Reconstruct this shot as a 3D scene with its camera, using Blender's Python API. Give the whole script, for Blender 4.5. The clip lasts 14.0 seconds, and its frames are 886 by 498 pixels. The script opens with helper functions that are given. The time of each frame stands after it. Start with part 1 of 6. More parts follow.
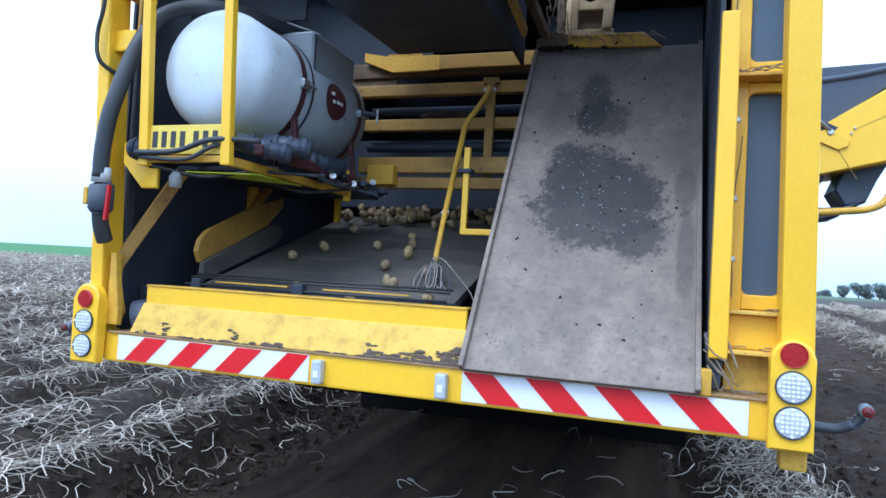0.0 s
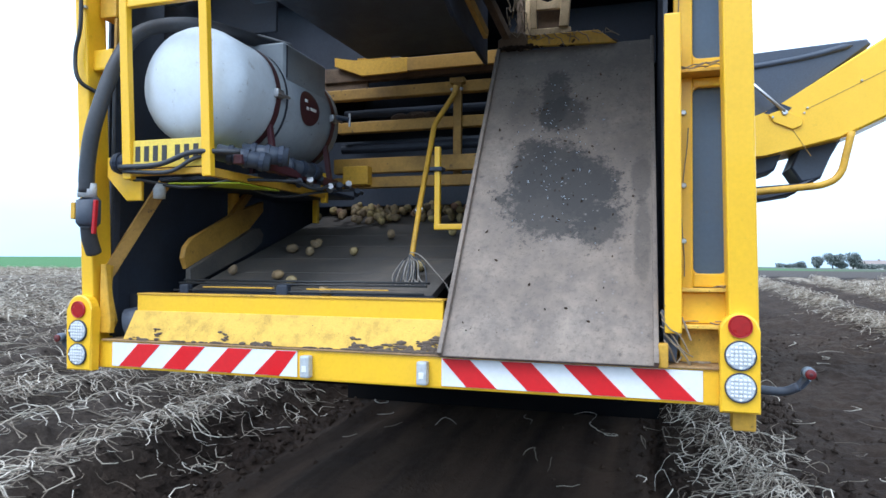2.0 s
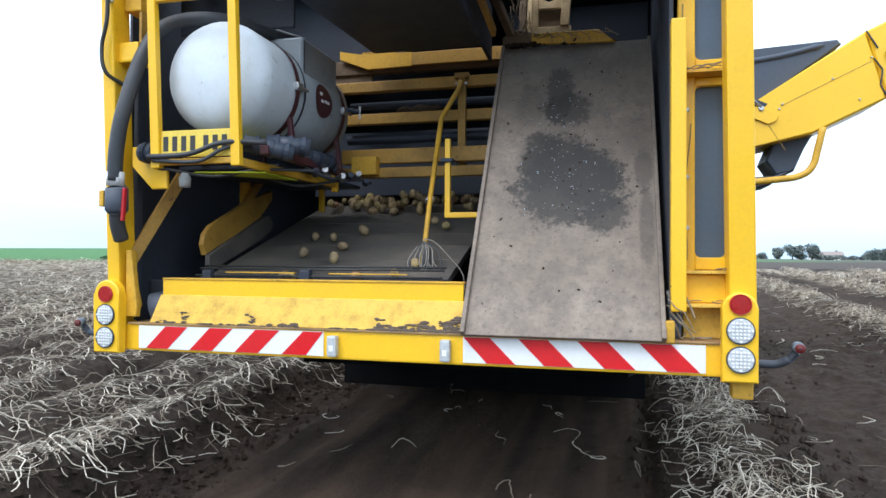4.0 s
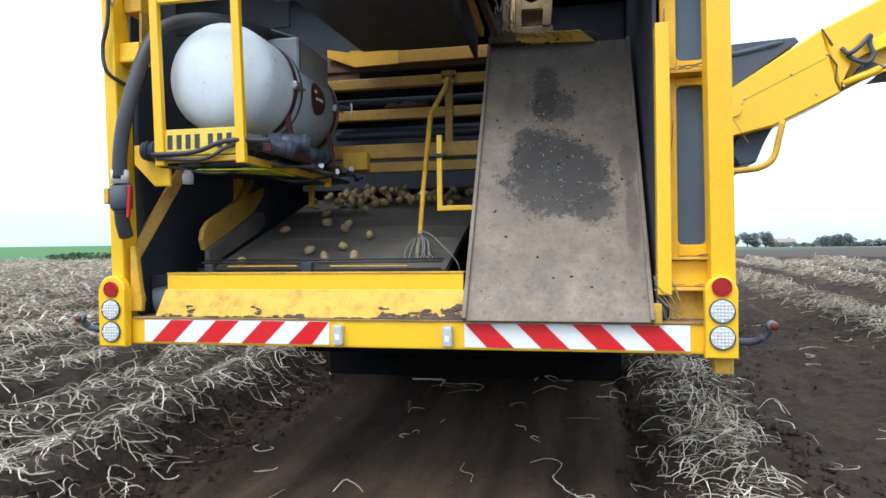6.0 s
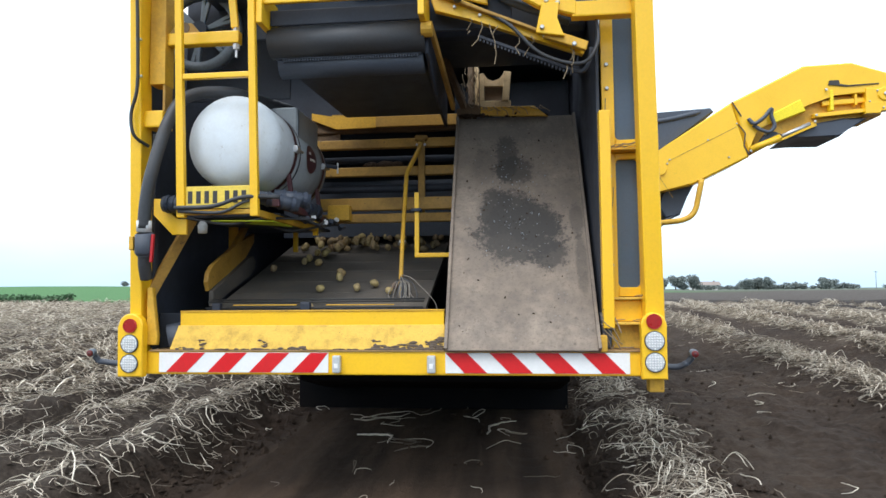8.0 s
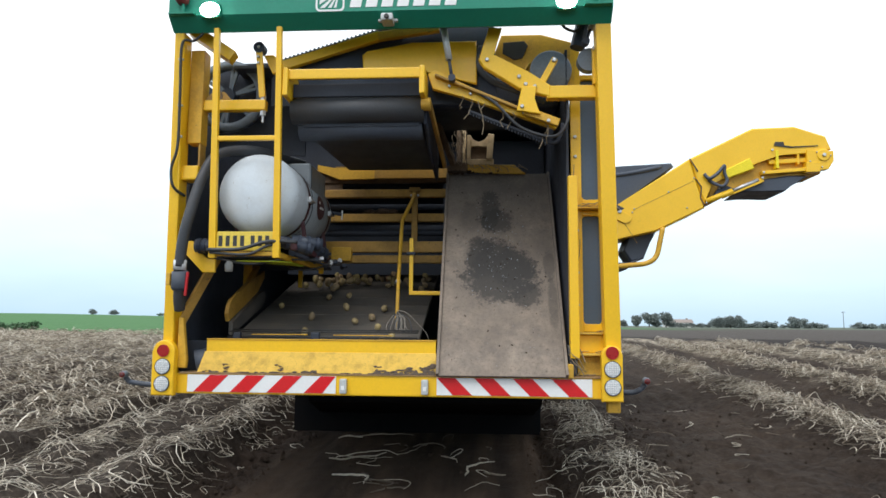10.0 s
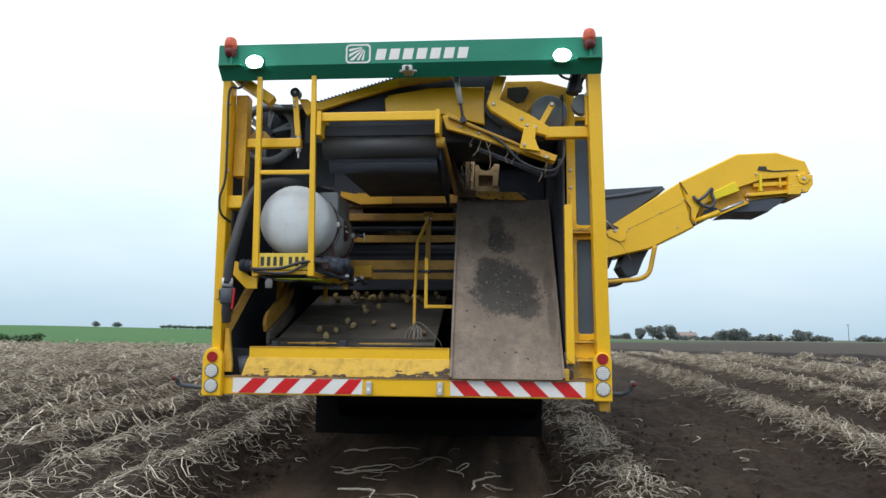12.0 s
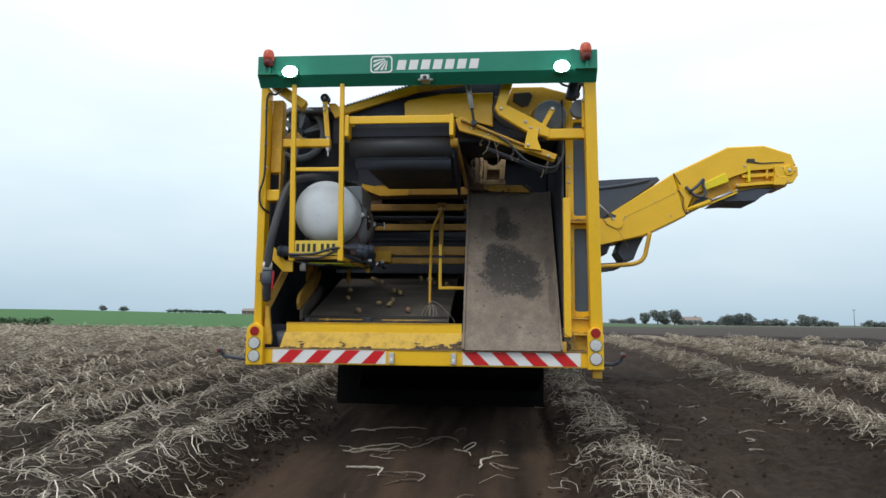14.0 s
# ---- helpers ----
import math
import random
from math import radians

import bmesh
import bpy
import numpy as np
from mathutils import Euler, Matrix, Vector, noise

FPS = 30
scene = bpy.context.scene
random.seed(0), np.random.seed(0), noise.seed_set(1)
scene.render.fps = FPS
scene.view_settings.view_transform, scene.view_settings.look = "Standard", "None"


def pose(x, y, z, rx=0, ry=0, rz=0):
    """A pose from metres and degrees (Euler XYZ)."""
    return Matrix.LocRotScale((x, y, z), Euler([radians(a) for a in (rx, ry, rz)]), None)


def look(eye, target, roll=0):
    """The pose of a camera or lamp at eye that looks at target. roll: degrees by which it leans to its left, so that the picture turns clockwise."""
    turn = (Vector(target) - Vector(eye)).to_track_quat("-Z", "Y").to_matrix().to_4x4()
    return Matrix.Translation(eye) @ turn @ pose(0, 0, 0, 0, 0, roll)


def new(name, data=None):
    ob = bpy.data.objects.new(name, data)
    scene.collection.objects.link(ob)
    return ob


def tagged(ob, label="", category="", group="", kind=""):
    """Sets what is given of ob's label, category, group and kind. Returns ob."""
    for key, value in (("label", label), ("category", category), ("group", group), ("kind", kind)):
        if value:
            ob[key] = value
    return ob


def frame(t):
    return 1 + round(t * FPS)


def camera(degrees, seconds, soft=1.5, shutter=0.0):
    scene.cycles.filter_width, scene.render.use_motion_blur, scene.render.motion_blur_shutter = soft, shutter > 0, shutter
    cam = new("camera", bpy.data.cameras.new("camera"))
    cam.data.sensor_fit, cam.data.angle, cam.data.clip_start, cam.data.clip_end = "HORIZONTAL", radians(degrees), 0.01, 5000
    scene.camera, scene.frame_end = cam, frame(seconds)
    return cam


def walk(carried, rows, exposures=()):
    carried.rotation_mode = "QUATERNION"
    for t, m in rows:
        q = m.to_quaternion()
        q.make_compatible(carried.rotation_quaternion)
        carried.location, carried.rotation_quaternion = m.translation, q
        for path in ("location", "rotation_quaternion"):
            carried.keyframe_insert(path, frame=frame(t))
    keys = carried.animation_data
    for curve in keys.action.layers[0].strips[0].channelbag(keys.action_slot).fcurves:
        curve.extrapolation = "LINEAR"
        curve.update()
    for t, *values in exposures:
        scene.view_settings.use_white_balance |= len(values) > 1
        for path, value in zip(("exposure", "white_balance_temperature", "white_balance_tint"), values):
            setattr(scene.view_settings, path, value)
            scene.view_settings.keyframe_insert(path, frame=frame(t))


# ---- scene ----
def tilt(yaw, pitch, roll):
    """A camera's turn: yaw to the left of +y, pitch up, roll as look() takes it."""
    return look((0, 0, 0), (-math.sin(radians(yaw)) * math.cos(radians(pitch)), math.cos(radians(yaw)) * math.cos(radians(pitch)), math.sin(radians(pitch))), roll)


cam = camera(67.33, 14.0, shutter=0.3)
# seconds and how far the harvester has driven by then
DRIVE = [(0, 0.000), (0.5, 0.301), (1, 0.604), (1.5, 0.907), (2, 1.209), (2.5, 1.507), (3, 1.800), (3.5, 2.088), (4, 2.374), (4.5, 2.656), (5, 2.934), (5.5, 3.211), (6, 3.489), (6.5, 3.764), (7, 4.030), (7.5, 4.280), (8, 4.508), (8.5, 4.719), (9, 4.920), (9.5, 5.119), (10, 5.312), (10.5, 5.511), (11, 5.733), (11.5, 5.918), (12, 6.078), (12.5, 6.303), (13, 6.511), (13.5, 6.707), (14, 6.881)]
CLIMB = 0.04  # the field rises this much for each metre driven
EYE = [
    (0, pose(1.211, -2.794, 1.468) @ tilt(19.00, 2.15, 3.30)),
    (0.5, pose(1.203, -2.523, 1.498) @ tilt(18.52, 0.41, 1.16)),
    (1, pose(1.254, -2.250, 1.521) @ tilt(19.48, 1.88, 0.90)),
    (1.5, pose(1.310, -2.021, 1.525) @ tilt(18.08, 1.33, 0.96)),
    (2, pose(1.299, -1.773, 1.532) @ tilt(17.23, 1.43, 0.34)),
    (2.5, pose(1.261, -1.522, 1.551) @ tilt(14.98, 0.81, 0.86)),
    (3, pose(1.210, -1.307, 1.558) @ tilt(15.30, 0.12, 0.95)),
    (5.3, pose(0.986, -0.315, 1.526) @ tilt(13.16, 1.52, -0.50)),
    (5.5, pose(0.970, -0.223, 1.532) @ tilt(12.99, 0.75, -0.13)),
    (6, pose(0.961, -0.000, 1.582) @ tilt(11.35, 0.05, -0.62)),
    (6.5, pose(0.892, 0.127, 1.610) @ tilt(9.05, 2.29, -1.37)),
    (7, pose(0.868, 0.195, 1.623) @ tilt(8.03, 3.95, -1.17)),
    (7.5, pose(0.834, 0.266, 1.616) @ tilt(7.02, 3.60, -0.86)),
    (9.8, pose(0.754, 0.307, 1.664) @ tilt(3.71, 5.77, 0.52)),
    (10, pose(0.751, 0.307, 1.656) @ tilt(3.88, 6.47, 0.43)),
    (10.5, pose(0.737, 0.307, 1.667) @ tilt(3.41, 8.32, 0.50)),
    (11, pose(0.744, 0.307, 1.657) @ tilt(3.79, 8.34, 0.47)),
    (11.5, pose(0.732, 0.307, 1.663) @ tilt(4.06, 7.82, 0.63)),
    (12, pose(0.719, 0.307, 1.662) @ tilt(4.15, 7.53, 0.49)),
    (12.5, pose(0.715, 0.307, 1.638) @ tilt(4.13, 7.03, 0.49)),
    (13, pose(0.710, 0.307, 1.651) @ tilt(4.13, 7.23, 0.59)),
    (13.5, pose(0.699, 0.307, 1.648) @ tilt(3.74, 7.09, 0.77)),
    (14, pose(0.694, 0.307, 1.620) @ tilt(4.56, 6.21, 0.57)),
]
walk(cam, EYE, exposures=[(0, 0.96, 4900, 10), (1.5, 0.94, 5200, 10), (3, 0.93, 5620, 10), (5.5, 0.91, 5980, 10), (7.5, 0.84, 6120, 10), (9.8, 0.48, 6350, 10), (11, 0.29, 6400, 10), (14, -0.02, 6450, 10)])


# ---------- overcast daylight ----------
def build_sky():
    world = bpy.data.worlds.new("overcast")
    scene.world = world
    world.use_nodes = True
    nt = world.node_tree
    nodes, links = nt.nodes, nt.links
    bg = nodes["Background"]
    sky = nodes.new("ShaderNodeTexSky")
    sky.sky_type, sky.sun_disc = "NISHITA", False
    sky.sun_elevation, sky.sun_rotation = radians(52), radians(200)
    sky.air_density, sky.dust_density = 1.0, 4.0
    co = nodes.new("ShaderNodeTexCoord")
    mp = nodes.new("ShaderNodeMapping")
    mp.inputs["Scale"].default_value = (1.0, 1.0, 3.2)
    links.new(co.outputs["Generated"], mp.inputs["Vector"])
    cloud = nodes.new("ShaderNodeTexNoise")
    cloud.inputs["Scale"].default_value, cloud.inputs["Detail"].default_value, cloud.inputs["Roughness"].default_value = 1.6, 5.0, 0.5
    links.new(mp.outputs["Vector"], cloud.inputs["Vector"])
    deck = nodes.new("ShaderNodeValToRGB")
    deck.color_ramp.elements[0].position, deck.color_ramp.elements[0].color = 0.36, (9.6, 10.6, 11.2, 1)
    deck.color_ramp.elements[1].position, deck.color_ramp.elements[1].color = 0.62, (11.8, 12.0, 12.0, 1)
    links.new(cloud.outputs["Fac"], deck.inputs["Fac"])
    mix = nodes.new("ShaderNodeMix")
    mix.data_type = "RGBA"
    mix.inputs[0].default_value = 0.90
    links.new(sky.outputs["Color"], mix.inputs[6])
    # the cloud deck is duller and bluer low down
    up = nodes.new("ShaderNodeSeparateXYZ")
    links.new(co.outputs["Generated"], up.inputs[0])
    low = nodes.new("ShaderNodeValToRGB")
    low.color_ramp.elements[0].position, low.color_ramp.elements[0].color = 0.0, (0.47, 0.58, 0.66, 1)
    low.color_ramp.elements[1].position, low.color_ramp.elements[1].color = 0.42, (1.0, 1.0, 1.0, 1)
    middle = low.color_ramp.elements.new(0.2)
    middle.color = (0.74, 0.84, 0.89, 1)
    links.new(up.outputs["Z"], low.inputs["Fac"])
    shade = nodes.new("ShaderNodeMix")
    shade.data_type, shade.blend_type = "RGBA", "MULTIPLY"
    shade.inputs[0].default_value = 1.0
    links.new(deck.outputs["Color"], shade.inputs[6])
    links.new(low.outputs["Color"], shade.inputs[7])
    links.new(shade.outputs[2], mix.inputs[7])
    links.new(mix.outputs[2], bg.inputs["Color"])
    bg.inputs["Strength"].default_value = 0.106
    sun = bpy.data.lights.new("sun", "SUN")
    sun.energy, sun.angle, sun.color = 1.0, radians(25), (1.0, 0.97, 0.93)
    ob = new("sun", sun)
    ob.matrix_world = look((-6, -14, 22), (0, 0, 0))


build_sky()


# ---------- materials ----------
def shader(name):
    m = bpy.data.materials.new(name)
    m.use_nodes = True
    nt = m.node_tree
    return m, nt, nt.nodes["Principled BSDF"]


def node(nt, kind, **values):
    n = nt.nodes.new(kind)
    for key, value in values.items():
        if key in n.inputs:
            n.inputs[key].default_value = value
    return n


def ramp(nt, source, stops):
    r = nt.nodes.new("ShaderNodeValToRGB")
    els = r.color_ramp.elements
    while len(els) < len(stops):
        els.new(0.5)
    for el, (at, c) in zip(els, stops):
        el.position = at
        el.color = (*c, 1) if len(c) == 3 else c
    nt.links.new(source, r.inputs["Fac"])
    return r


def grey(v):
    return (v, v, v)


def blend(nt, fac, a, b, mode="MIX"):
    n = nt.nodes.new("ShaderNodeMix")
    n.data_type, n.blend_type = "RGBA", mode
    for sock, value in ((n.inputs[0], fac), (n.inputs[6], a), (n.inputs[7], b)):
        if isinstance(value, (int, float)):
            sock.default_value = value
        elif isinstance(value, tuple):
            sock.default_value = (*value, 1)
        else:
            nt.links.new(value, sock)
    return n.outputs[2]


def surface(name, colour, rough=0.5, metal=0.0, dirt=(0.09, 0.065, 0.045), amount=0.3, fine=0.12, bump=0.15, scale=1.0, coat=0.0):
    """A painted, rubber, plastic or metal surface: colour, dust in patches, fine grain, chips."""
    m, nt, bsdf = shader(name)
    co = nt.nodes.new("ShaderNodeTexCoord").outputs["Object"]
    big = node(nt, "ShaderNodeTexNoise", Scale=2.6 * scale, Detail=7.0, Roughness=0.68)
    small = node(nt, "ShaderNodeTexNoise", Scale=55.0 * scale, Detail=4.0, Roughness=0.6)
    spots = node(nt, "ShaderNodeTexNoise", Scale=17.0 * scale, Detail=6.0, Roughness=0.7)
    for n in (big, small, spots):
        nt.links.new(co, n.inputs["Vector"])
    tint = ramp(nt, small.outputs["Fac"], [(0.3, tuple(c * (1 - fine) for c in colour)), (0.7, tuple(min(1, c * (1 + fine)) for c in colour))])
    dust = ramp(nt, big.outputs["Fac"], [(0.45, grey(0)), (0.75, grey(amount))])
    chips = ramp(nt, spots.outputs["Fac"], [(0.62, grey(0)), (0.70, grey(min(1.0, amount * 1.6)))])
    c = blend(nt, dust.outputs["Color"], tint.outputs["Color"], dirt)
    c = blend(nt, chips.outputs["Color"], c, tuple(d * 0.8 for d in dirt))
    nt.links.new(c, bsdf.inputs["Base Color"])
    r = ramp(nt, big.outputs["Fac"], [(0.35, grey(max(0.05, rough - 0.08))), (0.75, grey(min(1, rough + 0.25)))])
    nt.links.new(r.outputs["Color"], bsdf.inputs["Roughness"])
    bsdf.inputs["Metallic"].default_value = metal
    bsdf.inputs["Coat Weight"].default_value = coat
    if bump:
        b = node(nt, "ShaderNodeBump", Strength=bump, Distance=0.004)
        nt.links.new(spots.outputs["Fac"], b.inputs["Height"])
        nt.links.new(b.outputs["Normal"], bsdf.inputs["Normal"])
    return m


def glowing(name, colour, strength):
    m, nt, bsdf = shader(name)
    bsdf.inputs["Base Color"].default_value = (*colour, 1)
    bsdf.inputs["Emission Color"].default_value = (*colour, 1)
    bsdf.inputs["Emission Strength"].default_value = strength
    return m


YELLOW = surface("yellow_paint", (0.88, 0.515, 0.009), 0.38, amount=0.07, fine=0.04, bump=0.04, coat=0.15)
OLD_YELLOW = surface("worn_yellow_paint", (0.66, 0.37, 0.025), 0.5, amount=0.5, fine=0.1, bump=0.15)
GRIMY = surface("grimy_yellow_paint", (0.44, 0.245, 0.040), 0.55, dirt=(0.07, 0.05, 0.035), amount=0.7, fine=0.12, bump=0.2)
MUDDY = surface("muddy_yellow_paint", (0.74, 0.46, 0.06), 0.6, dirt=(0.22, 0.13, 0.05), amount=0.62, fine=0.14, bump=0.35, scale=4.5)
SOILED = surface("soil_browned_paint", (0.34, 0.21, 0.09), 0.7, dirt=(0.10, 0.07, 0.045), amount=0.8, fine=0.2, bump=0.4, scale=3.0)
RUSTY = surface("dark_rusted_steel", (0.15, 0.095, 0.05), 0.65, dirt=(0.05, 0.04, 0.035), amount=0.8, fine=0.2, bump=0.3, scale=2.0)
CREAM = surface("dusty_cream_paint", (0.62, 0.46, 0.25), 0.6, dirt=(0.20, 0.13, 0.07), amount=0.7, fine=0.15, bump=0.2, scale=3.0)
BRIGHT = surface("lemon_yellow_paint", (0.85, 0.68, 0.01), 0.4, amount=0.05, bump=0.03)
LIME = surface("lime_paint", (0.50, 0.62, 0.02), 0.4, amount=0.1, bump=0.03)
GREEN = surface("green_paint", (0.004, 0.225, 0.145), 0.55, amount=0.06, fine=0.06, bump=0.03)
BLACK = surface("black_steel", (0.034, 0.044, 0.068), 0.5, dirt=(0.06, 0.057, 0.058), amount=0.3)
# a darker black for inner parts, with the machine's inside shade in it
SHADED_DARK = surface("shaded_dark", (0.030, 0.036, 0.052), 0.6, dirt=(0.05, 0.048, 0.048), amount=0.4)
RUBBER = surface("black_rubber", (0.052, 0.064, 0.090), 0.5, dirt=(0.085, 0.085, 0.088), amount=0.35, bump=0.2)
BELT = surface("belt_rubber", (0.080, 0.072, 0.064), 0.7, dirt=(0.16, 0.132, 0.104), amount=0.85, bump=0.4, scale=1.5)
HOSE = surface("grey_hose", (0.040, 0.044, 0.052), 0.5, amount=0.2)
PANEL = surface("blue_grey_panel", (0.075, 0.115, 0.175), 0.45, dirt=(0.14, 0.15, 0.16), amount=0.25, fine=0.06)
STEEL = surface("bright_steel", (0.55, 0.55, 0.56), 0.35, 0.9, amount=0.25)
ZINC = surface("zinc_box", (0.52, 0.54, 0.55), 0.45, 0.2, amount=0.15)
WHEELGREY = surface("wheel_grey", (0.15, 0.185, 0.23), 0.45, amount=0.2)
TANK = surface("white_tank_plastic", (0.62, 0.68, 0.74), 0.38, dirt=(0.33, 0.31, 0.28), amount=0.35, fine=0.03, bump=0.04)
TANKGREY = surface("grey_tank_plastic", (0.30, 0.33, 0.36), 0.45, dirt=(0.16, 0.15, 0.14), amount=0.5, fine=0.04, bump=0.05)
MAROON = surface("maroon_strap", (0.070, 0.018, 0.026), 0.5, amount=0.4)
REDPLASTIC = surface("red_plastic", (0.45, 0.01, 0.015), 0.35, amount=0.1)
WHITE = surface("white_sheeting", (0.80, 0.80, 0.80), 0.4, amount=0.08, fine=0.03, bump=0.02)
RED = surface("red_sheeting", (0.62, 0.005, 0.009), 0.4, amount=0.05, fine=0.05, bump=0.02)
LENS = surface("clear_lamp_lens", (0.62, 0.64, 0.66), 0.2, amount=0.1, fine=0.3, scale=4, bump=0.6)
REDLENS = surface("red_lamp_lens", (0.33, 0.010, 0.009), 0.3, amount=0.1)
DULLRED = surface("dull_red_lens", (0.13, 0.008, 0.010), 0.5, amount=0.4)
ORANGE = surface("orange_beacon", (0.60, 0.09, 0.04), 0.3, amount=0.1)
PLATE = surface("yellow_plate", (0.76, 0.56, 0.07), 0.4, amount=0.25)
INK = surface("dark_lettering", (0.03, 0.03, 0.03), 0.5, amount=0.1)
STRAWY = surface("dry_haulm", (0.26, 0.20, 0.13), 0.9, dirt=(0.10, 0.075, 0.05), amount=0.4, fine=0.25)
WIRE = surface("dull_wire", (0.25, 0.225, 0.195), 0.6, 0.2, amount=0.5, fine=0.3)
MUD = surface("caked_mud", (0.12, 0.088, 0.064), 0.9, dirt=(0.045, 0.034, 0.028), amount=0.6, fine=0.3, bump=0.5, scale=6.0)
# near-black that stands in for the deep shade under the machine
UNDERSHADE = surface("undershade_black", (0.007, 0.007, 0.008), 0.9, dirt=(0.016, 0.013, 0.011), amount=0.5)
for dull, gloss in ((UNDERSHADE, 0.04), (SHADED_DARK, 0.40), (BLACK, 0.35)):
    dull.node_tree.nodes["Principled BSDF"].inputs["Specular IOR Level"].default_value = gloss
TYRE = surface("tyre_rubber", (0.015, 0.015, 0.016), 0.8, dirt=(0.05, 0.04, 0.03), amount=0.6)
GLOW = glowing("lit_work_lamp", (1.0, 0.98, 0.94), 14.0)


def chute_material():
    """Bare grey steel with dried soil, two damp dark patches, painted shade at the top and pale specks."""
    m, nt, bsdf = shader("soiled_shaded_chute_steel")
    co = nt.nodes.new("ShaderNodeTexCoord").outputs["Object"]
    warp = node(nt, "ShaderNodeTexNoise", Scale=10.0, Detail=8.0, Roughness=0.7)
    broad = node(nt, "ShaderNodeTexNoise", Scale=2.2, Detail=6.0, Roughness=0.6)
    grain = node(nt, "ShaderNodeTexNoise", Scale=140.0, Detail=3.0)
    speck = node(nt, "ShaderNodeTexNoise", Scale=48.0, Detail=5.0, Roughness=0.75)
    for n in (warp, broad, grain, speck):
        nt.links.new(co, n.inputs["Vector"])
    base = ramp(nt, broad.outputs["Fac"], [(0.3, (0.168, 0.132, 0.102)), (0.55, (0.248, 0.196, 0.152)), (0.75, (0.315, 0.256, 0.202))]).outputs["Color"]
    streak = node(nt, "ShaderNodeTexNoise", Scale=6.0, Detail=5.0)
    mp = node(nt, "ShaderNodeMapping", Scale=(4.0, 0.3, 0.3))
    nt.links.new(co, mp.inputs["Vector"])
    nt.links.new(mp.outputs["Vector"], streak.inputs["Vector"])
    st = ramp(nt, streak.outputs["Fac"], [(0.45, grey(0)), (0.8, grey(0.18))])
    mott = ramp(nt, warp.outputs["Fac"], [(0.38, grey(0.0)), (0.66, grey(0.75))])
    c = blend(nt, mott.outputs["Color"], base, (0.125, 0.102, 0.088))
    c = blend(nt, st.outputs["Color"], c, (0.12, 0.10, 0.085))
    peck = ramp(nt, speck.outputs["Fac"], [(0.52, grey(0.0)), (0.66, grey(0.6))])
    c = blend(nt, peck.outputs["Color"], c, (0.10, 0.082, 0.068))

    ragged = blend(nt, 0.42, warp.outputs["Fac"], speck.outputs["Fac"])

    def patch(cx, cz, rx, rz, rough_edge, most):
        a = node(nt, "ShaderNodeVectorMath")
        a.operation = "SUBTRACT"
        a.inputs[1].default_value = (cx, 0, cz)
        nt.links.new(co, a.inputs[0])
        s = node(nt, "ShaderNodeVectorMath")
        s.operation = "MULTIPLY"
        s.inputs[1].default_value = (1 / rx, 0, 1 / rz)
        nt.links.new(a.outputs[0], s.inputs[0])
        ln = node(nt, "ShaderNodeVectorMath")
        ln.operation = "LENGTH"
        nt.links.new(s.outputs[0], ln.inputs[0])
        w = nt.nodes.new("ShaderNodeMath")
        w.operation = "MULTIPLY_ADD"
        w.inputs[1].default_value = rough_edge
        half = nt.nodes.new("ShaderNodeMath")
        half.operation = "MULTIPLY"
        half.inputs[1].default_value = 0.35
        nt.links.new(ln.outputs["Value"], half.inputs[0])
        nt.links.new(ragged, w.inputs[0])
        nt.links.new(half.outputs[0], w.inputs[2])
        return ramp(nt, w.outputs[0], [(0.83, grey(most)), (0.95, grey(0))]).outputs["Color"]

    # the first, wide patch paints shade over the top; the others are stains
    for cx, cz, rx, rz, most in ((0.85, 3.0, 0.9, 0.42, 0.5), (0.85, 1.83, 0.31, 0.21, 0.9), (0.69, 2.02, 0.13, 0.19, 0.9), (0.95, 1.92, 0.19, 0.17, 0.9), (0.81, 2.03, 0.15, 0.15, 0.9), (1.05, 1.70, 0.14, 0.11, 0.8), (0.77, 2.46, 0.09, 0.20, 0.75), (0.82, 2.36, 0.15, 0.13, 0.75), (0.60, 2.40, 0.10, 0.16, 0.3), (1.26, 1.95, 0.05, 0.14, 0.5), (1.27, 1.62, 0.04, 0.20, 0.45)):
        c = blend(nt, patch(cx, cz, rx, rz, 1.1, most), c, (0.029, 0.026, 0.024))
    dots = node(nt, "ShaderNodeTexVoronoi", Scale=26.0)
    nt.links.new(co, dots.inputs["Vector"])
    rnd = ramp(nt, dots.outputs["Distance"], [(0.06, grey(0.5)), (0.2, grey(0))])
    keep = ramp(nt, warp.outputs["Fac"], [(0.50, grey(0)), (0.56, grey(1))])
    c = blend(nt, blend(nt, 1.0, rnd.outputs["Color"], keep.outputs["Color"], "MULTIPLY"), c, (0.27, 0.25, 0.23))
    drk = node(nt, "ShaderNodeTexVoronoi", Scale=11.0)
    wob = node(nt, "ShaderNodeVectorMath")
    wob.operation = "MULTIPLY_ADD"
    wob.inputs[1].default_value = (0.06, 0.06, 0.06)
    nt.links.new(speck.outputs["Color"], wob.inputs[0])
    nt.links.new(co, wob.inputs[2])
    nt.links.new(wob.outputs[0], drk.inputs["Vector"])
    dk = ramp(nt, drk.outputs["Distance"], [(0.05, grey(0.8)), (0.19, grey(0))])
    keep2 = ramp(nt, broad.outputs["Fac"], [(0.48, grey(0)), (0.55, grey(1))])
    c = blend(nt, blend(nt, 1.0, dk.outputs["Color"], keep2.outputs["Color"], "MULTIPLY"), c, (0.07, 0.055, 0.045))
    nt.links.new(c, bsdf.inputs["Base Color"])
    bsdf.inputs["Roughness"].default_value = 0.72
    bsdf.inputs["Metallic"].default_value = 0.0
    b = node(nt, "ShaderNodeBump", Strength=0.25, Distance=0.003)
